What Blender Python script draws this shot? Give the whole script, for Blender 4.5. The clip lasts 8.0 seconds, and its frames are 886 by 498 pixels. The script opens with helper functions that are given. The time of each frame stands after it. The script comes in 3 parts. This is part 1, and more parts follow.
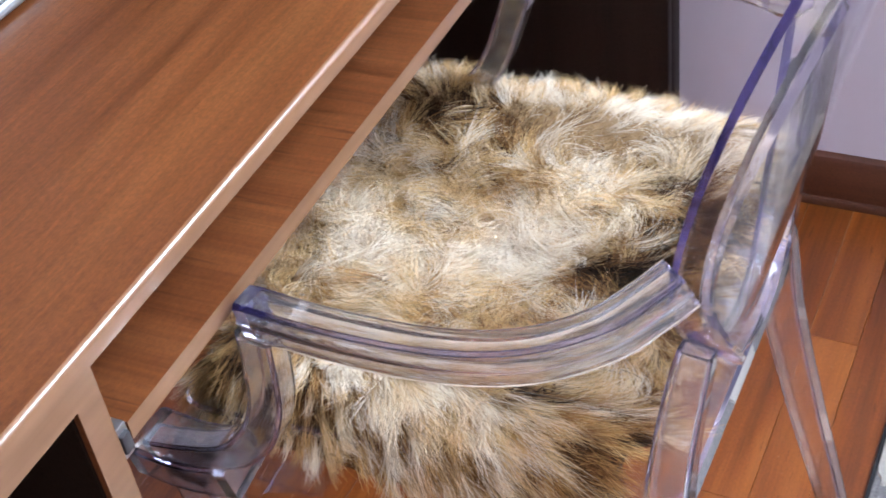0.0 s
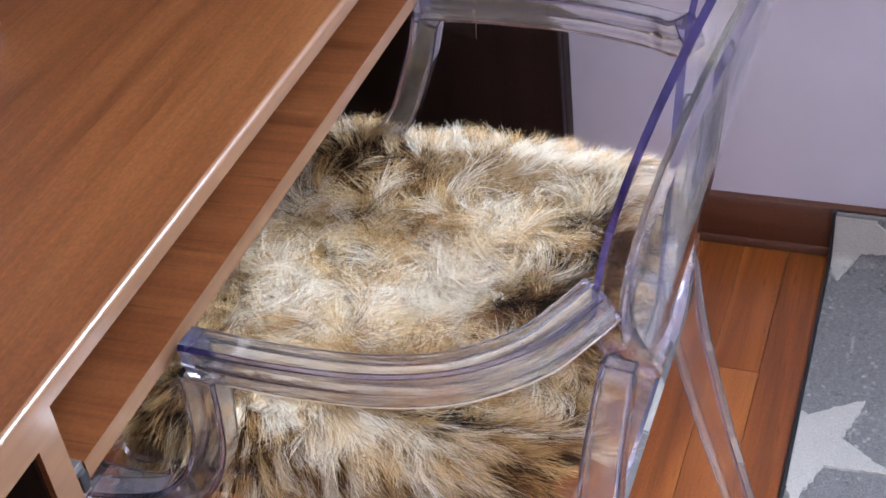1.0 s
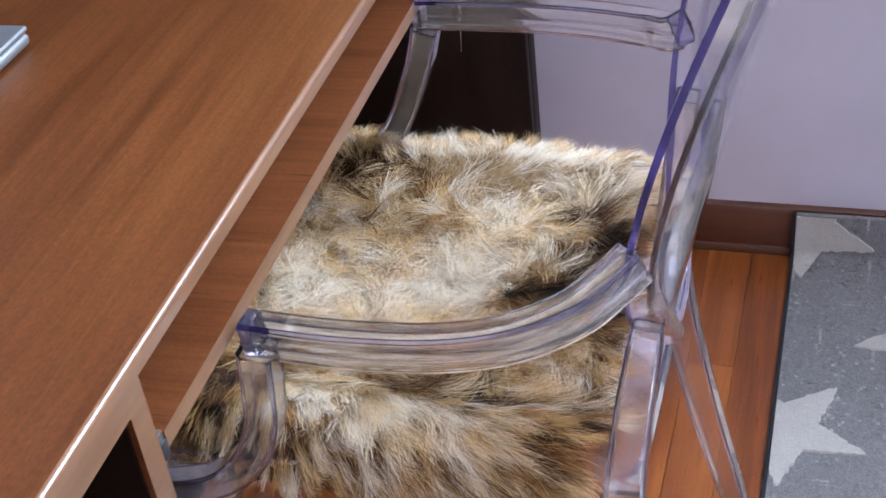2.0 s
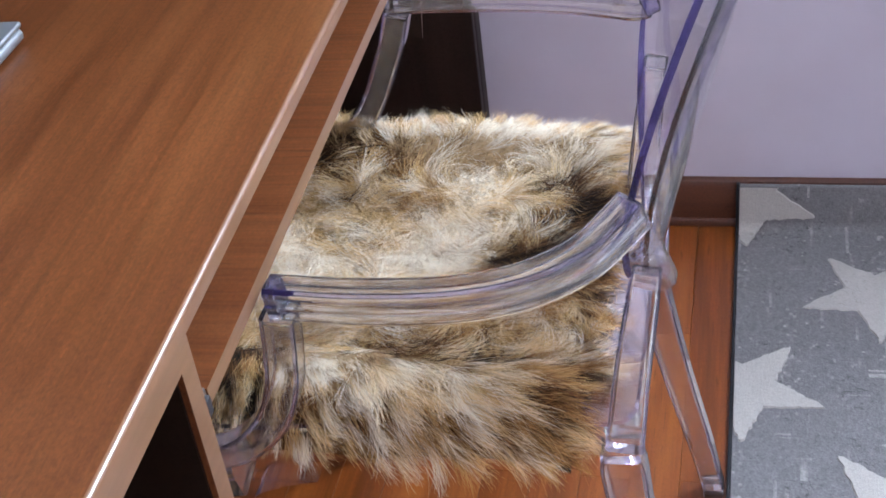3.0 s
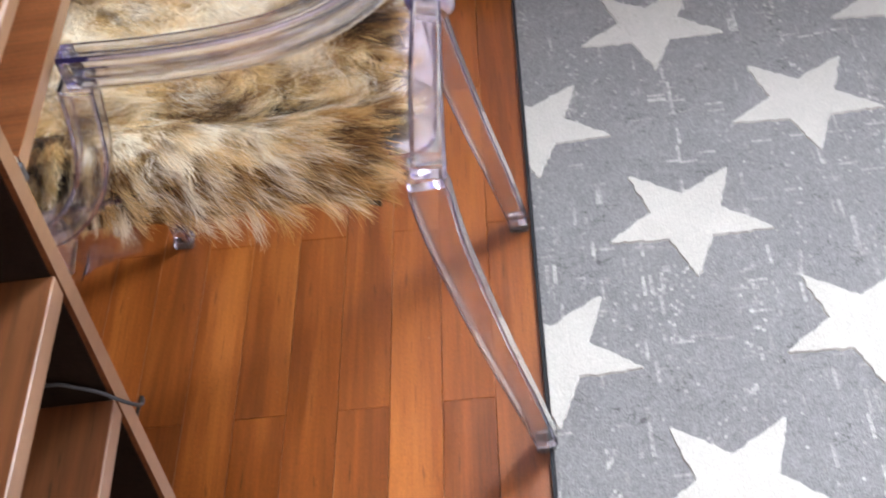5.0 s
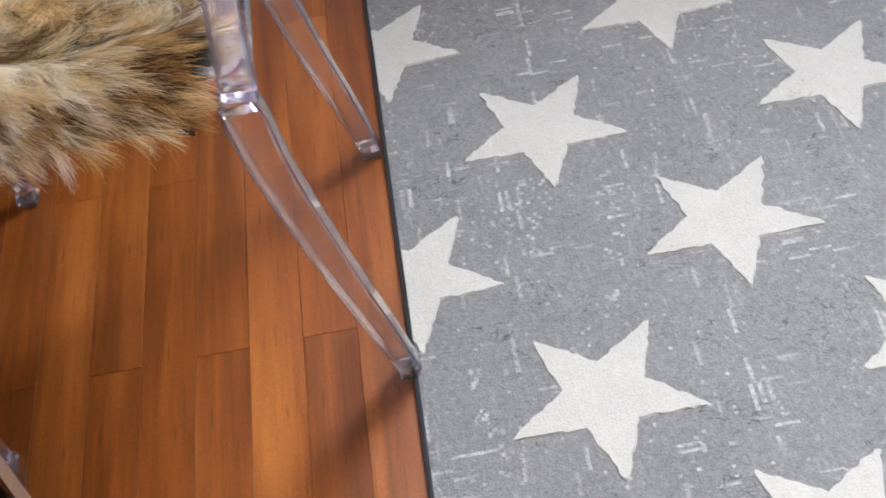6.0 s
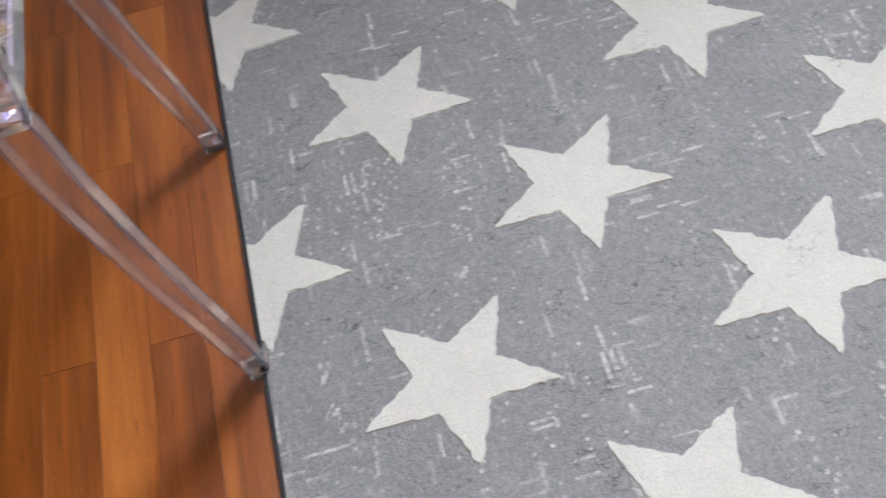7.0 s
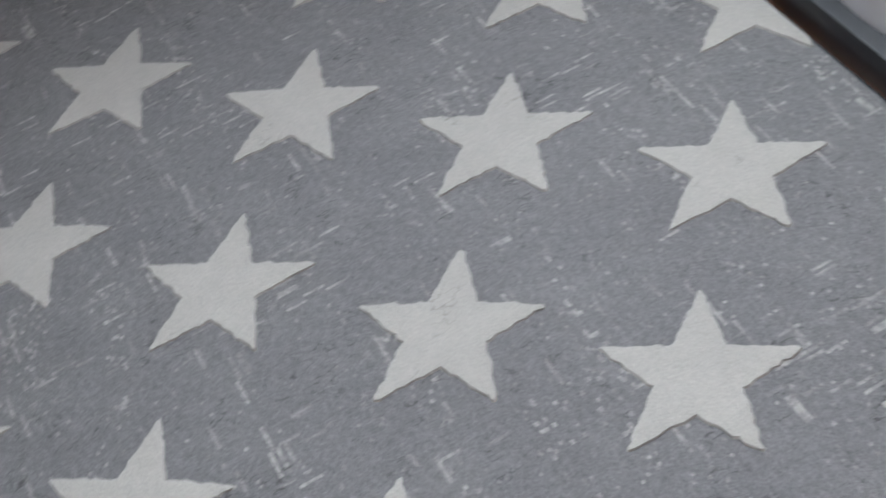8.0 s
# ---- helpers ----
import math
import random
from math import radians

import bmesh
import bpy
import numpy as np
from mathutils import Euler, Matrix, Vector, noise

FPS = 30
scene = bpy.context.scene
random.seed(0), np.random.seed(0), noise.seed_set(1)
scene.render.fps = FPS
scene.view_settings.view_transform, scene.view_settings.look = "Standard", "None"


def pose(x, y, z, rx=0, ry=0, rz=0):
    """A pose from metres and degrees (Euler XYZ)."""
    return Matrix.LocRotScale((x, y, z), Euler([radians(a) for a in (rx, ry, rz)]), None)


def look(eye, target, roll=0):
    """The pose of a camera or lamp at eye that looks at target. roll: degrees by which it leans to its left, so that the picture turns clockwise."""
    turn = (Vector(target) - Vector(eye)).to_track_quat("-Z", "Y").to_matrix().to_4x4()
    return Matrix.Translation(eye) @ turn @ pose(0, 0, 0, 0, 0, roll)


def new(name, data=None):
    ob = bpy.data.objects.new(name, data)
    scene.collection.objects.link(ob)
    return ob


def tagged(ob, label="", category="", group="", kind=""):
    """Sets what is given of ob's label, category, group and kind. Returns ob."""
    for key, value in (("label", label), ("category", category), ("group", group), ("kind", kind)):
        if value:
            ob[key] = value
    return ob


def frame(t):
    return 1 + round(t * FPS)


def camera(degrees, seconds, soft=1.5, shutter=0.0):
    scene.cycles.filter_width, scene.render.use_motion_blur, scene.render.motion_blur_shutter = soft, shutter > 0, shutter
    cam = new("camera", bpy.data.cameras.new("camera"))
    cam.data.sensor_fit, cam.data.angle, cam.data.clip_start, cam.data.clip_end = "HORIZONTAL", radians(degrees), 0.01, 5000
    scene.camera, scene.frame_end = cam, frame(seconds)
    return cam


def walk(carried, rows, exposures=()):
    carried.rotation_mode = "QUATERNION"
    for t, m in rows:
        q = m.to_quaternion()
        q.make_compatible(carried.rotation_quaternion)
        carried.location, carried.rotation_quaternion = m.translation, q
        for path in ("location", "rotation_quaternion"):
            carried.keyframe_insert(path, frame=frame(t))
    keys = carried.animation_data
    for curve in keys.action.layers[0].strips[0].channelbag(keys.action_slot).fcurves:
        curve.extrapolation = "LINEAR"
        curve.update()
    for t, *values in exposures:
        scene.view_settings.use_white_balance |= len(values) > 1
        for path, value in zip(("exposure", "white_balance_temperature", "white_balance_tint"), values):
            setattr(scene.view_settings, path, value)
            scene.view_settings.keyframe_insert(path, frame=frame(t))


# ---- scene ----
cam = camera(37.0, 8.0, soft=1.6, shutter=0.35)
PATH = [
    (0.0, pose(0.3874, -0.4384, 1.1373, 50.53, 6.49, 25.33)),
    (0.5, pose(0.3892, -0.4550, 1.1413, 51.22, 6.06, 22.06)),
    (1.0, pose(0.3868, -0.4886, 1.1505, 52.84, 6.00, 19.82)),
    (2.5, pose(0.3218, -0.6109, 1.1602, 54.47, 6.34, 13.85)),
    (3.0, pose(0.3019, -0.6450, 1.1646, 54.29, 6.54, 11.23)),
    (3.5, pose(0.2832, -0.6961, 1.1680, 53.27, 6.34, 8.22)),
    (4.0, pose(0.2857, -0.7039, 1.1611, 50.17, 6.71, 5.85)),
    (4.5, pose(0.2927, -0.7091, 1.1581, 48.44, 7.00, 3.40)),
    (5.0, pose(0.3070, -0.7145, 1.1544, 44.68, 7.21, -0.72)),
    (6.5, pose(0.4187, -0.6917, 1.0832, 40.33, 8.58, -9.44)),
    (7.0, pose(0.4869, -0.6770, 1.0753, 38.72, 9.84, -12.52)),
    (7.5, pose(0.5730, -0.7018, 1.0613, 38.62, 10.48, -19.40)),
    (8.0, pose(0.6280, -0.7152, 1.0679, 39.21, 10.50, -28.15)),
]
walk(cam, PATH, exposures=[(0.0, 0.90, 6400, 18), (1.2, 0.67, 6240, 18), (2.5, 0.62, 6120, 17), (3.0, 0.62, 6200, 17), (3.5, 0.58, 7050, 16), (4.5, 1.06, 6900, 15), (5.2, 0.95, 6950, 15), (6.5, 0.50, 7080, 13), (7.0, 0.42, 7080, 13), (7.5, 0.17, 7030, 12), (8.0, -0.22, 6850, 12)])

# ---- world and light ----
world = bpy.data.worlds.new("world")
scene.world = world
world.use_nodes = True
wn = world.node_tree
sky = wn.nodes.new("ShaderNodeTexSky")
sky.sky_type, sky.sun_disc = "NISHITA", False
sky.sun_elevation, sky.sun_rotation = radians(28), radians(140)
wn.links.new(sky.outputs["Color"], wn.nodes["Background"].inputs["Color"])
wn.nodes["Background"].inputs["Strength"].default_value = 0.10


def area_lamp(name, m, w, h, watts, colour):
    data = bpy.data.lights.new(name, "AREA")
    data.shape, data.size, data.size_y, data.energy, data.color = "RECTANGLE", w, h, watts, colour
    ob = new(name, data)
    ob.matrix_world = m
    return ob


# daylight standing in the north window opening; the warm south lamp is an added fill
area_lamp("window_daylight", look((1.22, 1.125, 1.92), (0.98, 0.0, 1.92)), 0.78, 0.76, 101, (0.725, 0.87, 1.0))
area_lamp("fill_light_south", look((1.3, -2.61, 1.55), (0.9, 0.0, 0.4)), 1.6, 1.2, 8, (1.0, 0.83, 0.68))


# ---- materials ----
def material(name, rough=0.5, metal=0.0, spec=0.5):
    m = bpy.data.materials.new(name)
    m.use_nodes = True
    b = m.node_tree.nodes["Principled BSDF"]
    b.inputs["Roughness"].default_value, b.inputs["Metallic"].default_value = rough, metal
    b.inputs["Specular IOR Level"].default_value = spec
    return m, m.node_tree.nodes, m.node_tree.links, b


def coords(n, l, scale=(1, 1, 1), kind="Object", rot=(0, 0, 0)):
    c, mp = n.new("ShaderNodeTexCoord"), n.new("ShaderNodeMapping")
    mp.inputs["Scale"].default_value, mp.inputs["Rotation"].default_value = scale, rot
    l.new(c.outputs[kind], mp.inputs["Vector"])
    return mp.outputs["Vector"]


def noise_tex(n, l, vec, scale=5, detail=4, rough=0.5, dist=0.0):
    t = n.new("ShaderNodeTexNoise")
    t.inputs["Scale"].default_value, t.inputs["Detail"].default_value = scale, detail
    t.inputs["Roughness"].default_value, t.inputs["Distortion"].default_value = rough, dist
    if vec is not None:
        l.new(vec, t.inputs["Vector"])
    return t.outputs["Fac"]


def ramp(n, l, fac, stops):
    r = n.new("ShaderNodeValToRGB")
    while len(r.color_ramp.elements) < len(stops):
        r.color_ramp.elements.new(0.5)
    for e, (p, c) in zip(r.color_ramp.elements, stops):
        e.position, e.color = p, (*c, 1) if len(c) == 3 else c
    l.new(fac, r.inputs["Fac"])
    return r.outputs["Color"]


def grey(v):
    return (v, v, v)


def mix(n, l, fac, a, b, mode="MIX"):
    m = n.new("ShaderNodeMix")
    m.data_type, m.blend_type = "RGBA", mode
    for sock, v in (("Factor", fac), ("A", a), ("B", b)):
        i = [s for s in m.inputs if s.name == sock and (s.type == "RGBA" or sock == "Factor")][0]
        if isinstance(v, (int, float)):
            i.default_value = v
        elif isinstance(v, tuple):
            i.default_value = (*v, 1)
        else:
            l.new(v, i)
    return [o for o in m.outputs if o.type == "RGBA"][0]


def maths(n, l, op, a, b=None):
    m = n.new("ShaderNodeMath")
    m.operation = op
    for i, v in enumerate((a, b)):
        if v is None:
            continue
        if isinstance(v, (int, float)):
            m.inputs[i].default_value = v
        else:
            l.new(v, m.inputs[i])
    return m.outputs[0]


def bump(n, l, b, height, strength=0.2, dist=0.002):
    k = n.new("ShaderNodeBump")
    k.inputs["Strength"].default_value, k.inputs["Distance"].default_value = strength, dist
    l.new(height, k.inputs["Height"])
    l.new(k.outputs["Normal"], b.inputs["Normal"])


def wood(name, dark, mid, light, rough, along=(1, 1, 1), big=2.2, spread=0.12, per_piece=False, gloss=0.5, coat=0.0, across=False, porous=0.75, speck=0.0):
    """Wood with its grain along y; dark pores, broad figure, fine fibres."""
    m, n, l, b = material(name, rough, spec=gloss)
    vec = coords(n, l, (14 * along[0], 0.9 * along[1], 14 * along[2]))
    if per_piece:
        info = n.new("ShaderNodeObjectInfo")
        add = n.new("ShaderNodeVectorMath")
        add.operation = "MULTIPLY_ADD"
        l.new(info.outputs["Random"], add.inputs[0])
        add.inputs[1].default_value = (37, 61, 19)
        l.new(vec, add.inputs[2])
        vec = add.outputs[0]
    figure = noise_tex(n, l, vec, big, 5, 0.55, 0.9)
    fibre = noise_tex(n, l, coords(n, l, (5, 200, 200) if across else (260, 7, 260)), 1.0, 3, 0.6)
    pores = noise_tex(n, l, coords(n, l, (5, 110, 110) if across else (130, 9, 130)), 2.2, 2, 0.5, 0.4)
    broad = noise_tex(n, l, vec, big * 0.32, 3, 0.5, 1.6)
    c = ramp(n, l, maths(n, l, "ADD", maths(n, l, "MULTIPLY", figure, 0.55), maths(n, l, "MULTIPLY", broad, 0.45)), [(0.5 - spread, dark), (0.5, mid), (0.5 + spread, light)])
    c = mix(n, l, 0.34 if per_piece else 0.50, c, ramp(n, l, fibre, [(0.3, tuple(v * 0.58 for v in mid)), (0.7, tuple(v * 1.32 for v in mid))]), "MIX")
    c = mix(n, l, ramp(n, l, pores, [(0.26, grey(porous)), (0.37, grey(0.0))]), c, tuple(v * 0.45 for v in dark))
    if speck:
        fine = noise_tex(n, l, coords(n, l, (1, 0.55, 1)), 420, 3, 0.7)
        c = mix(n, l, speck, c, ramp(n, l, fine, [(0.3, grey(0.30)), (0.7, grey(0.72))]), "OVERLAY")
    if per_piece:
        hsv = n.new("ShaderNodeHueSaturation")
        l.new(maths(n, l, "MULTIPLY_ADD", info.outputs["Random"], 0.20), hsv.inputs["Value"])
        hsv.inputs["Value"].links[0].from_node.inputs[2].default_value = 0.88
        l.new(c, hsv.inputs["Color"])
        c = hsv.outputs["Color"]
    if per_piece:
        geo = n.new("ShaderNodeNewGeometry")
        sc = n.new("ShaderNodeMapping")
        sc.inputs["Scale"].default_value, sc.inputs["Rotation"].default_value = (6, 40, 1), (0, 0, radians(35))
        l.new(geo.outputs["Position"], sc.inputs["Vector"])
        scuff = ramp(n, l, noise_tex(n, l, sc.outputs["Vector"], 2.2, 5, 0.7, 0.8), [(0.66, grey(0.0)), (0.76, grey(0.16))])
        c = mix(n, l, scuff, c, (0.42, 0.26, 0.16))
        dots = ramp(n, l, noise_tex(n, l, geo.outputs["Position"], 130, 2, 0.5), [(0.74, grey(0.0)), (0.79, grey(0.35))])
        c = mix(n, l, dots, c, (0.45, 0.30, 0.20))
    l.new(c, b.inputs["Base Color"])
    r = maths(n, l, "MULTIPLY_ADD", figure, 0.16)
    r.node.inputs[2].default_value = rough - 0.08
    l.new(r, b.inputs["Roughness"])
    if coat:
        b.inputs["Coat Weight"].default_value, b.inputs["Coat Roughness"].default_value = coat, 0.12
    bump(n, l, b, maths(n, l, "ADD", fibre, pores), 0.18, 0.0007)
    return m


DESK = wood("walnut_laminate", (0.048, 0.0130, 0.0040), (0.112, 0.0355, 0.0103), (0.172, 0.066, 0.0200), 0.32, gloss=0.35, porous=0.16, speck=0.65, spread=0.15, big=1.7)
TRAY = wood("walnut_laminate_tray", (0.052, 0.0135, 0.004), (0.112, 0.033, 0.0095), (0.165, 0.056, 0.018), 0.42, along=(0.05, 34, 1), spread=0.17, gloss=0.25, across=True, porous=0.6, speck=0.4)
SHELF_BOARD = wood("walnut_shelf_board", (0.046, 0.0125, 0.004), (0.088, 0.027, 0.0082), (0.130, 0.047, 0.015), 0.5, gloss=0.18)
PLANK = wood("merbau_parquet", (0.095, 0.021, 0.0034), (0.235, 0.060, 0.0092), (0.42, 0.130, 0.023), 0.33, big=1.9, spread=0.13, per_piece=True, coat=0.22, porous=0.5, speck=0.4)
SKIRT = wood("brown_skirting_wood", (0.052, 0.015, 0.0065), (0.082, 0.025, 0.0105), (0.115, 0.037, 0.015), 0.36, along=(0.06, 16, 1))
# near-black colour that stands in for the shade inside the open shelves
SHELF_SHADE = wood("dark_brown_shelf_shade", (0.006, 0.003, 0.002), (0.010, 0.005, 0.003), (0.015, 0.008, 0.005), 0.75, gloss=0.08)
DARK_WOOD = wood("wenge_wood", (0.010, 0.006, 0.0045), (0.019, 0.011, 0.008), (0.030, 0.017, 0.012), 0.5, along=(1, 16, 0.06), gloss=0.22)


def edge_band():
    m, n, l, b = material("pale_edge_band", 0.34)
    b.inputs["Coat Weight"].default_value, b.inputs["Coat Roughness"].default_value = 0.35, 0.16
    f = noise_tex(n, l, coords(n, l, (60, 4, 60)), 2.0, 4)
    l.new(ramp(n, l, f, [(0.3, (0.142, 0.067, 0.031)), (0.7, (0.188, 0.096, 0.049))]), b.inputs["Base Color"])
    bump(n, l, b, f, 0.06, 0.0005)
    return m


def glass(name, tint, rough=0.03, ior=1.2, coat=1.0, clear=1.0):
    m, n, l, b = material(name, rough)
    b.inputs["Transmission Weight"].default_value = clear
    b.inputs["IOR"].default_value = ior
    b.inputs["Coat Weight"].default_value, b.inputs["Coat IOR"].default_value, b.inputs["Coat Roughness"].default_value = coat, 1.5, 0.04
    b.inputs["Base Color"].default_value = (*tint, 1)
    f = noise_tex(n, l, coords(n, l), 60, 3)
    l.new(ramp(n, l, f, [(0.35, grey(rough * 0.5)), (0.75, grey(rough * 2.2))]), b.inputs["Roughness"])
    return m


def plain(name, colour, rough, metal=0.0, var=0.12, scale=30, relief=0.05):
    m, n, l, b = material(name, rough, metal)
    f = noise_tex(n, l, coords(n, l), scale, 5)
    l.new(ramp(n, l, f, [(0.3, tuple(v * (1 - var) for v in colour)), (0.7, tuple(min(1, v * (1 + var)) for v in colour))]), b.inputs["Base Color"])
    bump(n, l, b, noise_tex(n, l, coords(n, l), scale * 6, 3), relief, 0.001)
    return m


BAND = edge_band()
CLEAR = glass("clear_polycarbonate", (0.985, 0.981, 0.992), 0.025, ior=1.32, coat=0.6, clear=0.98)
SHEET = glass("clear_polycarbonate_sheet", (0.985, 0.981, 0.994), 0.015, ior=1.035, coat=0.7, clear=0.99)
GLIDE = glass("clear_glide_polycarbonate", (0.96, 0.96, 0.98), 0.05, ior=1.38, clear=0.93)
VIOLET = glass("violet_polycarbonate_edge", (0.47, 0.43, 0.70), 0.06, ior=1.28, coat=0.4, clear=0.94)
DEEP = glass("deep_violet_polycarbonate_edge", (0.030, 0.022, 0.11), 0.15, ior=1.12, coat=0.05, clear=0.55)
DEEP_RIM = glass("deep_violet_polycarbonate_rim", (0.055, 0.045, 0.27), 0.06, ior=1.05, coat=0.4, clear=0.92)
PALE_RIM = glass("pale_violet_polycarbonate_rim", (0.72, 0.68, 0.90), 0.05, ior=1.035, coat=0.7, clear=0.97)
WALL_PAINT = plain("lilac_grey_wall_paint", (0.58, 0.533, 0.605), 0.8, var=0.03, scale=9, relief=0.08)
CEILING_PAINT = plain("white_ceiling_paint", (0.80, 0.79, 0.77), 0.85, var=0.02, scale=9)
BLACK = plain("black_lacquer", (0.012, 0.012, 0.014), 0.45)
RUBBER = plain("black_rubber", (0.018, 0.018, 0.02), 0.6)
ALUMINIUM = plain("brushed_aluminium", (0.40, 0.43, 0.44), 0.42, metal=0.85, var=0.04)
STEEL = plain("zinc_steel", (0.45, 0.45, 0.46), 0.35, metal=1.0)
WHITE_CLOTH = plain("white_cotton_cover", (0.62, 0.61, 0.60), 0.9, var=0.06, scale=18, relief=0.3)
JOINT = plain("dark_floor_joint", (0.060, 0.024, 0.010), 0.7)
FRAME_WHITE = plain("white_window_frame", (0.75, 0.75, 0.74), 0.4, var=0.03)


def pile(name, base, dark, flecked):
    """Short woven pile: fine weave, soft blotches and, on the ground colour, pale worn flecks along warp and weft."""
    m, n, l, b = material(name, 0.92, spec=0.15)
    weave = noise_tex(n, l, coords(n, l, (1, 1, 1)), 420, 3, 0.6)
    thread = noise_tex(n, l, coords(n, l, (700, 45, 100)), 1.0, 2)
    blot = noise_tex(n, l, coords(n, l), 9, 5, 0.6)
    c = ramp(n, l, blot, [(0.3, dark), (0.7, base)])
    mott = noise_tex(n, l, coords(n, l, (1.6, 1, 1)), 38, 4, 0.65)
    c = mix(n, l, ramp(n, l, mott, [(0.35, grey(0.0)), (0.70, grey(0.55))]), c, tuple(v * 0.68 for v in base))
    c = mix(n, l, 0.5, c, ramp(n, l, weave, [(0.25, tuple(v * (0.42 if flecked else 0.74) for v in base)), (0.75, tuple(min(1, v * (1.55 if flecked else 1.22)) for v in base))]))
    if flecked:
        heather = noise_tex(n, l, coords(n, l, (1.0, 0.6, 1.0)), 170, 4, 0.7)
        c = mix(n, l, 0.24, c, ramp(n, l, heather, [(0.32, grey(0.24)), (0.68, grey(0.78))]), "OVERLAY")

        def cells(sx, sy, least, band, low, high):
            """Threads worn pale: short runs on the grid of warp and weft, in loose bands."""
            wob = n.new("ShaderNodeTexNoise")
            wob.inputs["Scale"].default_value = 320
            l.new(coords(n, l), wob.inputs["Vector"])
            sh = n.new("ShaderNodeVectorMath")
            sh.operation = "MULTIPLY_ADD"
            l.new(wob.outputs["Color"], sh.inputs[0])
            sh.inputs[1].default_value = (0.0014, 0.0022, 0)
            l.new(coords(n, l), sh.inputs[2])
            sn = n.new("ShaderNodeVectorMath")
            sn.operation = "SNAP"
            l.new(sh.outputs[0], sn.inputs[0])
            sn.inputs[1].default_value = (sx, sy, 1.0)
            wh = n.new("ShaderNodeTexWhiteNoise")
            l.new(sn.outputs[0], wh.inputs["Vector"])
            on = maths(n, l, "GREATER_THAN", wh.outputs["Value"], least)
            g = ramp(n, l, noise_tex(n, l, coords(n, l, band), 1.0, 2), [(low, grey(0.0)), (high, grey(1.0))])
            return mix(n, l, 1.0, mix(n, l, 1.0, g, grey(1.0), "MULTIPLY"), on, "MULTIPLY")

        fl = mix(n, l, 1.0, cells(0.0044, 0.032, 0.88, (30, 4, 10), 0.555, 0.63), cells(0.024, 0.0036, 0.915, (5, 22, 10), 0.56, 0.63), "LIGHTEN")
        fl = mix(n, l, 1.0, fl, cells(0.0044, 0.0050, 0.89, (24, 5, 10), 0.54, 0.66), "LIGHTEN")
        fl = mix(n, l, 1.0, fl, cells(0.0036, 0.0036, 0.988, (3, 3, 3), 0.30, 0.60), "LIGHTEN")
        soft = ramp(n, l, noise_tex(n, l, coords(n, l), 130, 3, 0.6), [(0.36, grey(0.10)), (0.64, grey(0.88))])
        c = mix(n, l, mix(n, l, 1.0, fl, soft, "MULTIPLY"), c, (0.47, 0.445, 0.41))
    else:
        wear = ramp(n, l, noise_tex(n, l, coords(n, l), 55, 4, 0.7), [(0.66, grey(0.0)), (0.74, grey(0.45))])
        c = mix(n, l, wear, c, (0.36, 0.35, 0.33))
    # shade of short creases in the pile, painted as dark lines in a few places
    fold = ramp(n, l, noise_tex(n, l, coords(n, l, (1.0, 1.5, 1.0)), 42, 2, 0.5, 0.6), [(0.480, grey(0.0)), (0.5, grey(1.0)), (0.520, grey(0.0))])
    fold.node.color_ramp.interpolation = "LINEAR"
    some = ramp(n, l, noise_tex(n, l, coords(n, l), 15, 3, 0.6), [(0.54 if flecked else 0.60, grey(0.0)), (0.60 if flecked else 0.66, grey(0.85 if flecked else 0.55))])
    fold = mix(n, l, 1.0, fold, some, "MULTIPLY")
    c = mix(n, l, fold, c, tuple(v * 0.30 for v in base))
    l.new(c, b.inputs["Base Color"])
    b.inputs["Sheen Weight"].default_value, b.inputs["Sheen Roughness"].default_value = 0.35, 0.4
    k = n.new("ShaderNodeBump")
    k.inputs["Strength"].default_value, k.inputs["Distance"].default_value = (0.6 if flecked else 0.42), 0.0024
    lumps = noise_tex(n, l, coords(n, l), 75, 4, 0.6)
    l.new(maths(n, l, "ADD", maths(n, l, "ADD", weave, lumps), maths(n, l, "MULTIPLY", thread, 0.7)), k.inputs["Height"])
    l.new(k.outputs["Normal"], b.inputs["Normal"])
    return m


RUG_GREY = pile("grey_rug_pile", (0.222, 0.215, 0.213), (0.152, 0.148, 0.148), True)
RUG_STAR = pile("cream_star_pile", (0.465, 0.440, 0.398), (0.40, 0.378, 0.340), False)
# edge colour taken down to near-black to paint the rug's thin edge shadow
RUG_EDGE_SHADE = plain("rug_edge_shade_yarn", (0.018, 0.018, 0.020), 0.95, scale=120, relief=0.5)


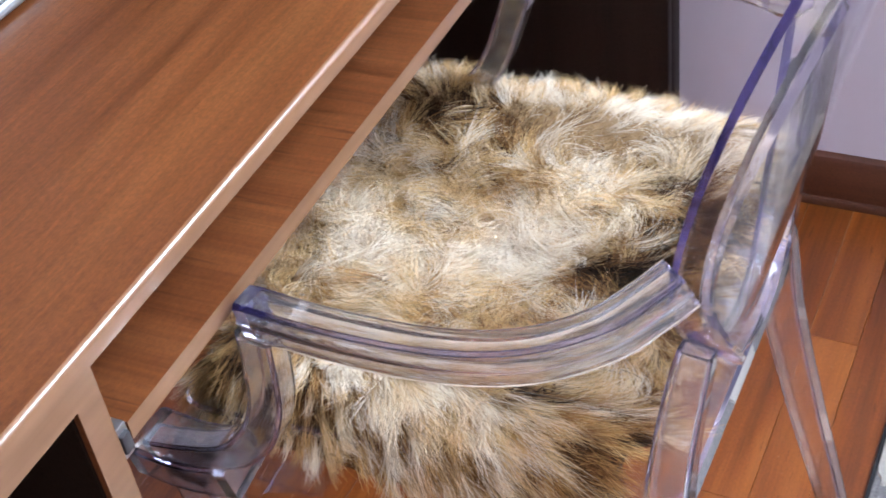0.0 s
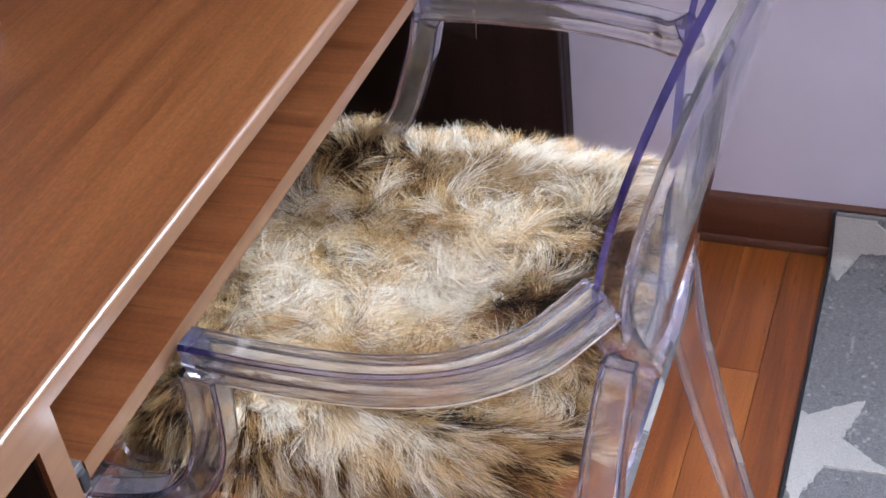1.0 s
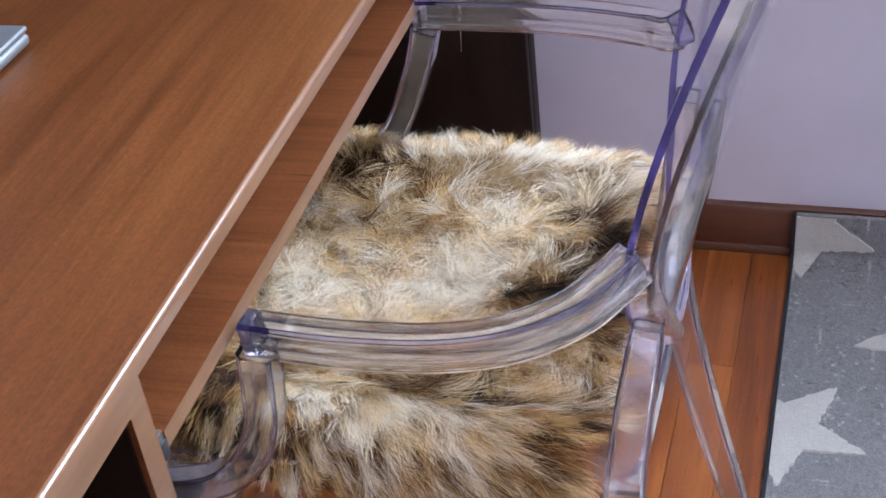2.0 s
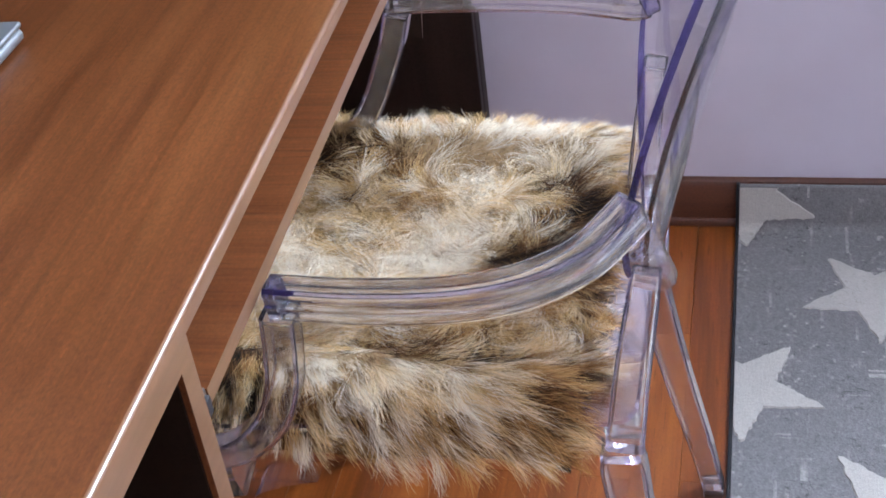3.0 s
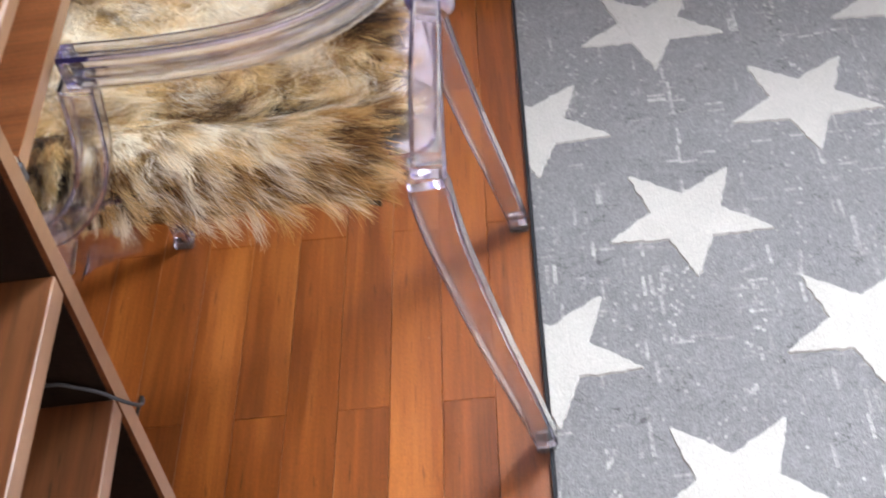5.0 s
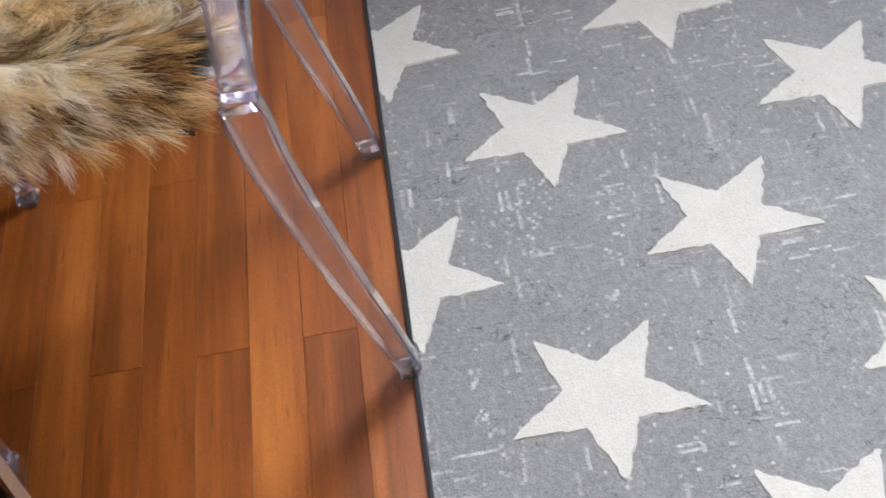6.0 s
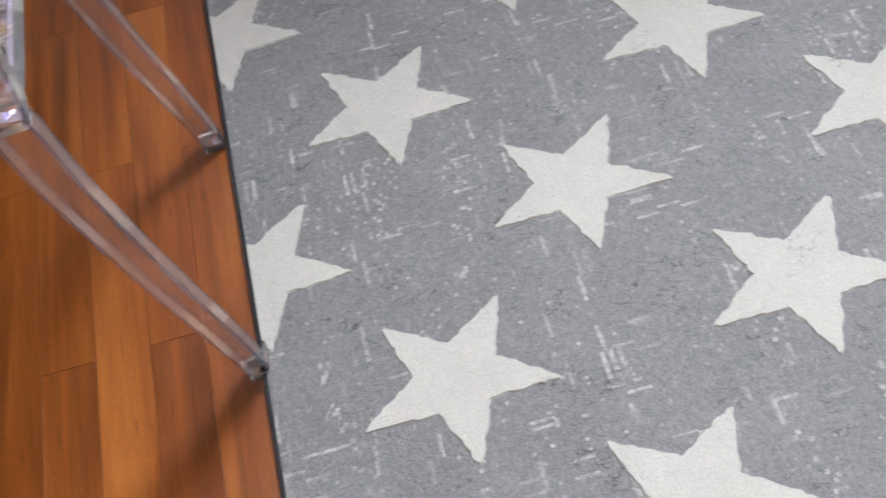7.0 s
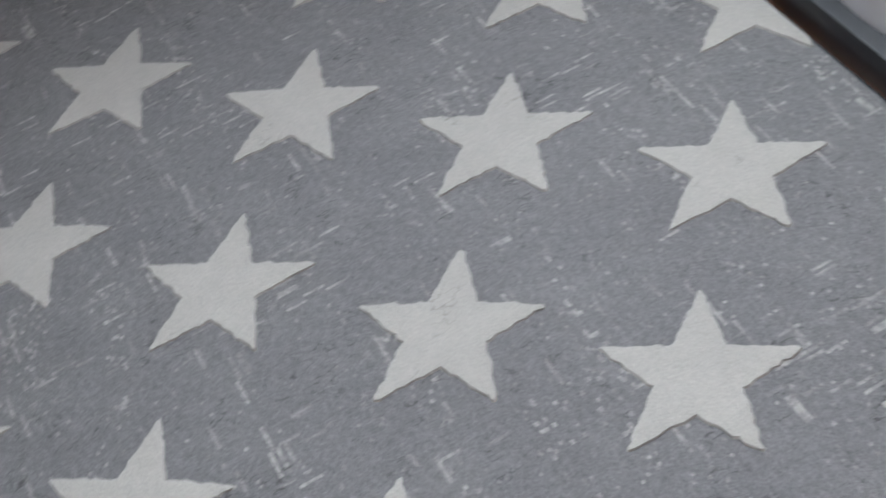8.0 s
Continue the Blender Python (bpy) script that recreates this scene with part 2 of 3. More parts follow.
def fur_material(name, skin=False):
    """Hair colour by the place of the root on the hide and the place along the hair."""
    m, n, l, b = material(name, 0.62, spec=0.25)
    at = n.new("ShaderNodeAttribute")
    at.attribute_name = "root"
    vec = at.outputs["Vector"]
    al = n.new("ShaderNodeAttribute")
    al.attribute_name = "along"
    tone = n.new("ShaderNodeAttribute")
    tone.attribute_name = "tone"
    geo = n.new("ShaderNodeNewGeometry")
    wob = noise_tex(n, l, vec, 34, 4, 0.65)
    t = maths(n, l, "MULTIPLY_ADD", maths(n, l, "SUBTRACT", wob, 0.5), 0.45)
    l.new(tone.outputs["Fac"], t.node.inputs[2])
    t2 = maths(n, l, "MULTIPLY_ADD", maths(n, l, "SUBTRACT", geo.outputs["Random Per Island"], 0.5), 0.14)
    l.new(t, t2.node.inputs[2])
    tip = ramp(n, l, t2, [(0.06, (0.020, 0.012, 0.008)), (0.25, (0.16, 0.068, 0.022)), (0.43, (0.52, 0.28, 0.092)), (0.66, (0.84, 0.60, 0.285)), (0.95, (0.95, 0.88, 0.74))])
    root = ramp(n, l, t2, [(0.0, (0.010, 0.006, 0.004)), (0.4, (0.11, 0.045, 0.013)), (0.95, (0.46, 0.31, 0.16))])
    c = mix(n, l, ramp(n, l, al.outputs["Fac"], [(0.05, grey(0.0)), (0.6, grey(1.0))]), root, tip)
    l.new(c, b.inputs["Base Color"])
    tr, mx = n.new("ShaderNodeBsdfTranslucent"), n.new("ShaderNodeMixShader")
    l.new(c, tr.inputs["Color"])
    mx.inputs["Fac"].default_value = 0.30
    out = n["Material Output"]
    l.new(b.outputs["BSDF"], mx.inputs[1])
    l.new(tr.outputs["BSDF"], mx.inputs[2])
    l.new(mx.outputs["Shader"], out.inputs["Surface"])
    return m


FUR = fur_material("sheepskin_hair")


# ---- building helpers ----
def mesh_of(name, bm, mats):
    me = bpy.data.meshes.new(name)
    bm.normal_update()
    bm.to_mesh(me)
    bm.free()
    for mt in mats if isinstance(mats, (list, tuple)) else [mats]:
        me.materials.append(mt)
    return me


def smooth(me, angle=35):
    me.shade_smooth()
    me.set_sharp_from_angle(angle=radians(angle))
    return me


def part(name, bm, mats, parent=None, label="", shade=True):
    me = mesh_of(name, bm, mats)
    if shade:
        smooth(me)
    ob = new(name, me)
    if parent is not None:
        ob.parent = parent
    return tagged(ob, label)


def thing(name, label, category, m=None, group="", kind=""):
    ob = new(name)
    ob.empty_display_size = 0.05
    if m is not None:
        ob.matrix_world = m
    return tagged(ob, label, category, group, kind)


def box(x0, x1, y0, y1, z0, z1, bevel=0.0, seg=2, mat_front=None):
    bm = bmesh.new()
    bmesh.ops.create_cube(bm, size=1)
    for v in bm.verts:
        v.co = Vector((x0 + (v.co.x + 0.5) * (x1 - x0), y0 + (v.co.y + 0.5) * (y1 - y0), z0 + (v.co.z + 0.5) * (z1 - z0)))
    if bevel:
        bmesh.ops.bevel(bm, geom=bm.edges[:], offset=bevel, segments=seg, profile=0.5, affect="EDGES")
    bm.normal_update()
    if mat_front is not None:
        for f in bm.faces:
            if f.normal.x > 0.3:
                f.material_index = mat_front
    return bm


def solid(name, bm, mats, label, category, kind="", group="", m=None):
    ob = part(name, bm, mats)
    if m is not None:
        ob.matrix_world = m
    return tagged(ob, label, category, group, kind)


def catmull(pts, n):
    """A smooth line through pts, n steps a stretch."""
    p = [Vector(q) for q in pts]
    p = [p[0] * 2 - p[1]] + p + [p[-1] * 2 - p[-2]]
    out = []
    for i in range(1, len(p) - 2):
        for k in range(n):
            t = k / n
            a, b, c, d = p[i - 1], p[i], p[i + 1], p[i + 2]
            out.append(0.5 * ((2 * b) + (c - a) * t + (2 * a - 5 * b + 4 * c - d) * t * t + (3 * b - a - 3 * c + d) * t ** 3))
    out.append(p[-2])
    return out


def sweep(line, profile, side, closed=False, warp=None):
    """A bar: the closed profile (u across towards side, w up) carried along line. profile: (u, w, material) corners;
    line: (point, scale_u, scale_w)."""
    bm = bmesh.new()
    rings = []
    n = len(line)
    for i, (p, su, sw) in enumerate(line):
        a = line[(i - 1) % n][0] if closed or i else p
        b = line[(i + 1) % n][0] if closed or i < n - 1 else p
        t = (b - a).normalized()
        s = side(p, t) if callable(side) else Vector(side)
        s = (s - t * s.dot(t)).normalized()
        w = t.cross(s)
        rings.append([bm.verts.new(p + s * (u * su) + w * (v * sw)) for u, v, _ in profile])
    k = len(profile)
    for i in range(n if closed else n - 1):
        r, q = rings[i], rings[(i + 1) % n]
        for j in range(k):
            f = bm.faces.new((r[j], r[(j + 1) % k], q[(j + 1) % k], q[j]))
            f.material_index = profile[j][2]
    if not closed:
        bm.faces.new(rings[0][::-1])
        bm.faces.new(rings[-1])
    bmesh.ops.recalc_face_normals(bm, faces=bm.faces[:])
    if warp:
        for v in bm.verts:
            v.co = warp(v.co)
    return bm


def rect(w, h, c=0.003):
    """Rectangle with chamfered corners; the chamfers take the second material."""
    a, b = w / 2, h / 2
    return [(-a + c, -b, 0), (a - c, -b, 1), (a, -b + c, 0), (a, b - c, 1), (a - c, b, 0), (-a + c, b, 1), (-a, b - c, 0), (-a, -b + c, 1)]


# ---- room shell ----
X0, X1, Y0, Y1, H = -1.7, 3.1, -2.6, 1.0, 2.6
WY = 1.018


def structure(name, bm, mats, label, category):
    return tagged(part(name, bm, mats), label, category, "", "structure")


def joined(boxes):
    bm = bmesh.new()
    for b in boxes:
        me = bpy.data.meshes.new("piece")
        b.to_mesh(me)
        b.free()
        bm.from_mesh(me)
        bpy.data.meshes.remove(me)
    return bm


floor = structure("floor", box(X0, X1, Y0, WY, -0.12, -0.006), JOINT, "reddish brown parquet floor of narrow planks", "floor")
structure("ceiling", box(X0, X1, Y0, WY, H, H + 0.15), CEILING_PAINT, "plain white ceiling", "ceiling")
# north wall with its window opening
structure("wall_north", joined([box(X0, 0.70, WY, WY + 0.2, 0, H), box(1.80, X1, WY, WY + 0.2, 0, H), box(0.70, 1.80, WY, WY + 0.2, 0, 1.42), box(0.70, 1.80, WY, WY + 0.2, 2.42, H)]), WALL_PAINT, "matt lilac grey painted wall", "wall")
# the opening in this unseen wall is made up for the south fill lamp
structure("wall_south", joined([box(X0, 0.45, Y0 - 0.2, Y0, 0, H), box(2.15, X1, Y0 - 0.2, Y0, 0, H), box(0.45, 2.15, Y0 - 0.2, Y0, 0, 0.9), box(0.45, 2.15, Y0 - 0.2, Y0, 2.2, H)]), WALL_PAINT, "matt lilac grey painted wall", "wall")
structure("wall_west", box(X0 - 0.2, X0, Y0 - 0.2, WY + 0.2, 0, H), WALL_PAINT, "matt lilac grey painted wall", "wall")
structure("wall_east", box(X1, X1 + 0.2, Y0 - 0.2, WY + 0.2, 0, H), WALL_PAINT, "matt lilac grey painted wall", "wall")


def skirting():
    """Moulded board with a rounded shoe moulding at its foot, along the north wall."""
    prof = [(0, 0), (-0.017, 0), (-0.017, 0.007), (-0.015, 0.011), (-0.012, 0.012), (-0.012, 0.068), (-0.009, 0.075), (-0.004, 0.078), (0, 0.078)]
    bm = bmesh.new()
    ends = [[bm.verts.new((x, WY + u, z)) for u, z in prof] for x in (-0.067, X1)]
    k = len(prof)
    for j in range(k):
        bm.faces.new((ends[0][j], ends[0][(j + 1) % k], ends[1][(j + 1) % k], ends[1][j]))
    bm.faces.new(ends[0])
    bm.faces.new(ends[1][::-1])
    bmesh.ops.recalc_face_normals(bm, faces=bm.faces[:])
    return bm


structure("baseboard", skirting(), SKIRT, "brown varnished wooden skirting board", "baseboard")

# ---- dark cabinet against the wall ----
cab = thing("wardrobe", "tall almost black wenge wardrobe standing against the wall", "wardrobe")
part("body", box(-1.0, -0.0715, 0.985, WY - 0.002, 0.0, 2.1, 0.002), DARK_WOOD, cab)
part("door", box(-0.50, -0.0715, 0.967, 0.983, 0.06, 2.09, 0.0015), DARK_WOOD, cab)
part("door", box(-0.995, -0.504, 0.967, 0.983, 0.06, 2.09, 0.0015), DARK_WOOD, cab)

# ---- desk ----
DM = Matrix.Translation((0, -0.125, 0)) @ pose(0, 0, 0, 0, 0, 2.0)   # its long edge runs a little off the floor boards
desk = thing("desk", "walnut laminate desk with pale edges, open shelves and pull-out tray", "desk", DM)
T = 0.0175
TOP0, TOP1 = 0.7172, 0.7292


def slab(y0, y1):
    """Desktop with a rounded front edge in a paler band."""
    r, n = 0.0036, 6
    prof = [(-0.62, TOP0), (0.0, TOP0)] + [(-r + r * math.cos(a), TOP1 - r + r * math.sin(a)) for a in [math.pi / 2 * i / n for i in range(n + 1)]] + [(-0.62, TOP1)]
    bm = bmesh.new()
    ends = [[bm.verts.new((x, y, z)) for x, z in prof] for y in (y0, y1)]
    k = len(prof)
    for j in range(k):
        f = bm.faces.new((ends[0][j], ends[0][(j + 1) % k], ends[1][(j + 1) % k], ends[1][j]))
        f.material_index = 1 if 1 <= j <= n + 1 else 0
    bm.faces.new(ends[0])
    bm.faces.new(ends[1][::-1])
    bmesh.ops.recalc_face_normals(bm, faces=bm.faces[:])
    return bm


part("desktop", slab(-0.55, 0.95), [DESK, BAND], desk, "reddish walnut desktop with rounded pale front edge")
panel = part("side_panel", box(-0.58, 0.0, -T, 0.0, 0.0, TOP0, 0.0, 1, 1), [SHELF_BOARD, BAND], desk)
# added thin sheet: paints the unlit inner side of the panel dark
part("shade_sheet", box(-0.56, -0.004, -T - 0.002, -T, 0.10, TOP0 - 0.016), SHELF_SHADE, panel, "dark brown sheet standing in for shade on the inner panel face")
part("side_panel", box(-0.58, 0.0, -0.55, -0.55 + T, 0.0, TOP0, 0.0, 1, 1), [SHELF_BOARD, BAND], desk)
part("side_panel", box(-0.58, -0.30, 0.93, 0.93 + T, 0.0, TOP0 - 0.0005, 0.0008, 1, 1), [SHELF_BOARD, BAND], desk)
part("rail", box(-0.55, 0.0, -0.55 + T, -T, TOP0 - 0.0145, TOP0, 0.0, 1, 1), [SHELF_BOARD, BAND], desk)
for z in (0.594, 0.470, 0.30, 0.08):
    part("shelf", box(-0.56, 0.0, -0.55 + T + 0.0005, -T - 0.0025, z - T, z, 0.0008, 1, 1), [SHELF_BOARD, BAND], desk)
# wenge colour here darkens the recess in place of real shade
part("back_panel", box(-0.58, -0.561, -0.55 + T + 0.0005, -T - 0.0005, 0.02, TOP0 - 0.0005), DARK_WOOD, desk)
part("tray", box(-0.42, -0.0035, 0.012, 0.726, 0.6525, 0.665, 0.0, 1, 1), [TRAY, BAND], desk, "dark walnut pull-out tray with pale edge")
for y in (0.0005, 0.7265):
    rail = part("tray_slide", box(-0.40, -0.004, y, y + 0.011, 0.645, 0.667, 0.001), STEEL, desk, "grey metal drawer slide")
    part("bumper", box(-0.006, -0.001, y + 0.002, y + 0.0095, 0.650, 0.663, 0.0015), RUBBER, rail, "black plastic end stop")


def bracket():
    """Tapered hanger that carries the far end of the tray."""
    bm = bmesh.new()
    top = [bm.verts.new(c) for c in ((-0.35, 0.738, TOP0), (-0.005, 0.738, TOP0), (-0.005, 0.754, TOP0), (-0.35, 0.754, TOP0))]
    low = [bm.verts.new(c) for c in ((-0.35, 0.738, 0.60), (-0.022, 0.7455, 0.514), (-0.022, 0.7465, 0.514), (-0.35, 0.754, 0.60))]
    bm.faces.new(top)
    bm.faces.new(low[::-1])
    for k in range(4):
        f = bm.faces.new((top[k], top[(k + 1) % 4], low[(k + 1) % 4], low[k]))
        f.material_index = 1 if k == 1 else 0
    bmesh.ops.recalc_face_normals(bm, faces=bm.faces[:])
    return bm


part("tray_hanger", bracket(), [DARK_WOOD, BAND], desk)


def cable(name, pts, r, mat, label, category, m=None):
    line = [(p, 1, 1) for p in catmull(pts, 6)]
    prof = [(r * math.cos(a), r * math.sin(a), 0) for a in [2 * math.pi * i / 8 for i in range(8)]]
    return solid(name, sweep(line, prof, (0.13, 0.21, 0.97)), mat, label, category, m=m)


cable("power_cable", [(-0.30, -0.10, 0.4725), (-0.16, -0.040, 0.4760), (-0.085, -0.0265, 0.4945), (-0.036, -0.0255, 0.4985), (-0.020, -0.0255, 0.4932), (-0.006, -0.025, 0.4848), (0.0045, -0.0245, 0.474), (0.0115, -0.022, 0.4646), (0.0134, -0.015, 0.455), (0.010, -0.002, 0.444), (0.002, 0.0045, 0.43), (-0.04, 0.005, 0.33), (-0.12, 0.006, 0.10), (-0.18, 0.01, 0.003), (-0.35, 0.08, 0.003)], 0.0014, RUBBER, "thin black cable hanging over the shelf edge", "cable", DM)


def laptop():
    ob = thing("laptop", "thin silver aluminium laptop lying on the desk", "laptop", DM @ pose(-0.4025, 0.225, TOP1, 0, 0, 0))
    bm = box(-0.16, 0.16, -0.115, 0.115, 0.002, 0.012, 0.004, 3)
    part("base", bm, ALUMINIUM, ob)
    part("screen_lid", box(-0.16, 0.16, -0.113, 0.115, 0.0125, 0.0175, 0.0022, 3), ALUMINIUM, ob)
    for x in (-0.13, 0.13):
        for y in (-0.095, 0.095):
            part("rubber_foot", box(x - 0.012, x + 0.012, y - 0.004, y + 0.004, 0.0, 0.0025, 0.001), RUBBER, ob)


laptop()

# ---- rug ----
RUG_X0, RUG_X1, RUG_Y0 = 0.290, 1.352, -1.25
STAR_A, STAR_B, STAR_X, STAR_Y = 0.174, 0.3913, 0.3010, 0.2465
BEND, TURN_R = 0.962, 0.030


def drape(co):
    """The rug lies flat and turns up against the skirting at its end."""
    s, h = co.y - BEND, co.z
    if s <= 0:
        return co
    arc = TURN_R * math.pi / 2 * 0.93
    a = min(s, arc) / TURN_R
    y = BEND + (TURN_R - h) * math.sin(a)
    z = TURN_R - (TURN_R - h) * math.cos(a)
    if s > arc:
        y += (s - arc) * math.cos(a)
        z += (s - arc) * math.sin(a)
    return Vector((co.x, y, z))


RUG_END = BEND + 0.098


def cut_and_drape(bm):
    for y in [BEND + 0.006 * i for i in range(0, 9)]:
        bmesh.ops.bisect_plane(bm, geom=bm.verts[:] + bm.edges[:] + bm.faces[:], plane_co=(0, y, 0), plane_no=(0, 1, 0))
    for v in bm.verts:
        v.co = drape(v.co)
    return bm


rug = thing("rug", "grey woven rug with cream stars, turned up against the skirting", "rug")
part("woven_ground", cut_and_drape(box(RUG_X0, RUG_X1, RUG_Y0, RUG_END, 0.0005, 0.0105, 0.002)), RUG_GREY, rug)
part("shaded_edge", cut_and_drape(box(RUG_X0 - 0.0045, RUG_X0 + 0.0012, RUG_Y0 - 0.002, RUG_END + 0.002, 0.0, 0.0095, 0.0018)), RUG_EDGE_SHADE, rug, "rug edge strip, near-black for the thin shadow along it")
part("shaded_edge", cut_and_drape(box(RUG_X1 - 0.0012, RUG_X1 + 0.0045, RUG_Y0 - 0.002, RUG_END + 0.002, 0.0, 0.0095, 0.0018)), RUG_EDGE_SHADE, rug, "rug edge strip, near-black for the thin shadow along it")


def star(cx, cy, seed):
    """A hand-drawn looking five-pointed star, its rim a little uneven and rounded over, standing proud of the ground pile."""
    rnd = random.Random(seed)
    bm = bmesh.new()
    R, r = 0.1095, 0.0463
    rim = []
    for k in range(10):
        a = radians(-90 + 36 * k)
        d = (R if k % 2 == 0 else r) * rnd.uniform(0.965, 1.02)
        rim.append(Vector((cx + d * math.cos(a), cy + d * math.sin(a) * 0.975, 0)))
    line = []
    for k in range(10):
        p, q = rim[k], rim[(k + 1) % 10]
        for j in range(11):
            w = p.lerp(q, j / 11)
            soft = 0.0 if j else (0.004 if k % 2 == 0 else 0.0)
            w += (Vector((cx, cy, 0)) - w).normalized() * soft
            if j:
                w += Vector((rnd.uniform(-1, 1), rnd.uniform(-1, 1), 0)) * 0.0017
            line.append(w)
    low = [bm.verts.new((p.x, p.y, 0.0095)) for p in line]
    c = Vector((cx, cy, 0))
    top = []
    for p in line:
        q = p + (c - p).normalized() * 0.0030
        top.append(bm.verts.new((q.x, q.y, 0.0128)))
    n = len(line)
    for i in range(n):
        bm.faces.new((low[i], low[(i + 1) % n], top[(i + 1) % n], top[i]))
    bm.faces.new(top)
    bm.normal_update()
    for co, no in (((RUG_X0 + 0.001, 0, 0), (-1, 0, 0)), ((RUG_X1 - 0.001, 0, 0), (1, 0, 0)), ((0, RUG_END - 0.001, 0), (0, 1, 0)), ((0, RUG_Y0 + 0.001, 0), (0, -1, 0))):
        bmesh.ops.bisect_plane(bm, geom=bm.verts[:] + bm.edges[:] + bm.faces[:], plane_co=co, plane_no=no, clear_outer=True)
    if cy > BEND - 0.12:
        bm = cut_and_drape(bm)
    return bm


# the weave is not quite regular: single stars sit a few millimetres off the lattice
STRAY = {(3, 0): (0.0042, 0.0009), (4, 0): (0.0011, -0.0047), (5, -1): (-0.0017, 0.0007), (2, 1): (0.0064, -0.0017), (2, 0): (-0.0005, 0.0009), (3, -1): (-0.0007, 0.004), (4, -1): (-0.0037, 0.0054), (1, 0): (-0.0003, -0.0024), (1, -1): (-0.002, -0.003), (0, 0): (-0.0028, -0.0031), (0, 1): (-0.0008, -0.0017), (1, 1): (-0.0001, -0.0015)}
for col in range(0, 7):
    for row in range(-5, 3):
        dx, dy = STRAY.get((col, row), (0.0, 0.0))
        cx = STAR_X + col * STAR_A + dx
        cy = STAR_Y + (row + (0.5 if col % 2 else 0.0)) * STAR_B + (0.012 if row == 2 and col % 2 == 0 else 0.0) + dy
        if col >= 4:
            cy += 0.010
        if cy < RUG_END + 0.06 and cy > RUG_Y0 - 0.05 and cx < RUG_X1 + 0.05:
            bm = star(cx, cy, 100 * col + row)
            if bm.faces:
                part("star", bm, RUG_STAR, rug, shade=False)

# ---- black screen against the wall ----
spk = thing("flat_screen", "black flat screen standing upright against the wall on the rug edge", "screen")
part("body", box(0.563, 1.15, 0.979, 1.004, 0.0865, 0.60, 0.004, 3), BLACK, spk)
part("back_cover", box(0.62, 1.09, 1.0045, 1.0145, 0.12, 0.55, 0.004, 2), BLACK, spk)
part("cable_plug", box(0.634, 0.662, 0.958, 0.980, 0.088, 0.108, 0.004, 2), BLACK, spk)
cable("screen_cable", [(0.648, 0.958, 0.098), (0.664, 0.945, 0.085), (0.683, 0.935, 0.055), (0.700, 0.925, 0.028), (0.725, 0.91, 0.0155), (0.80, 0.87, 0.0150), (0.95, 0.90, 0.0150), (1.2, 0.93, 0.0150)], 0.0036, RUBBER, "black cable running from the screen down over the rug", "cable")

# ---- low bed with black plinth ----
bed = thing("bed", "low bed with black base and white cotton cover", "bed")
part("base", box(1.362, 2.4, -1.6, 0.62, 0.0, 0.052, 0.003), BLACK, bed, "black lacquered bed base")


def cover():
    bm = bmesh.new()
    bmesh.ops.create_grid(bm, x_segments=60, y_segments=120, size=0.5)
    for v in bm.verts:
        x, y = 1.385 + (v.co.x + 0.5) * 1.0, -1.58 + (v.co.y + 0.5) * 2.18
        d = min(x - 1.385, 0.10) / 0.10
        z = 0.052 + 0.26 * math.sin(d * math.pi / 2) ** 0.6
        z += 0.006 * noise.noise(Vector((x * 9, y * 6, 1)))
        x += 0.010 * noise.noise(Vector((x * 5, y * 11, 4)))
        v.co = Vector((x, y, max(z, 0.0525)))
    low = bmesh.ops.extrude_face_region(bm, geom=bm.faces[:])
    for g in low["geom"]:
        if isinstance(g, bmesh.types.BMVert):
            g.co.z = 0.0525 + (g.co.z - 0.0525) * 0.02
    bmesh.ops.recalc_face_normals(bm, faces=bm.faces[:])
    return bm


part("mattress_cover", cover(), WHITE_CLOTH, bed, "white cotton cover")

# ---- transparent armchair ----
CHAIR_Y, LEAN_Y = 0.297, -0.139


def chair_place(co):
    return Vector((co.x, co.y + CHAIR_Y + LEAN_Y * co.z, co.z))


chair = thing("armchair", "transparent violet-edged polycarbonate armchair with oval back", "chair")
GLASSY = [CLEAR, VIOLET, DEEP]


def channel(w, h, c):
    """Bar section with chamfered corners, a groove along the top and a bead along both flanks."""
    a, b = w / 2, h / 2
    return [(-a + c, -b, 0), (a - c, -b, 1), (a, -b + c, 0), (a, -0.004, 0), (a + 0.0016, -0.001, 0), (a, 0.002, 0), (a, b - c, 1), (a - c, b, 0), (a - c - 0.002, b, 0), (a - c - 0.0032, b - 0.0016, 0), (-a + c + 0.0032, b - 0.0016, 0), (-a + c + 0.002, b, 0), (-a + c, b, 1), (-a, b - c, 0), (-a, 0.002, 0), (-a - 0.0016, -0.001, 0), (-a, -0.004, 0), (-a, -b + c, 1)]


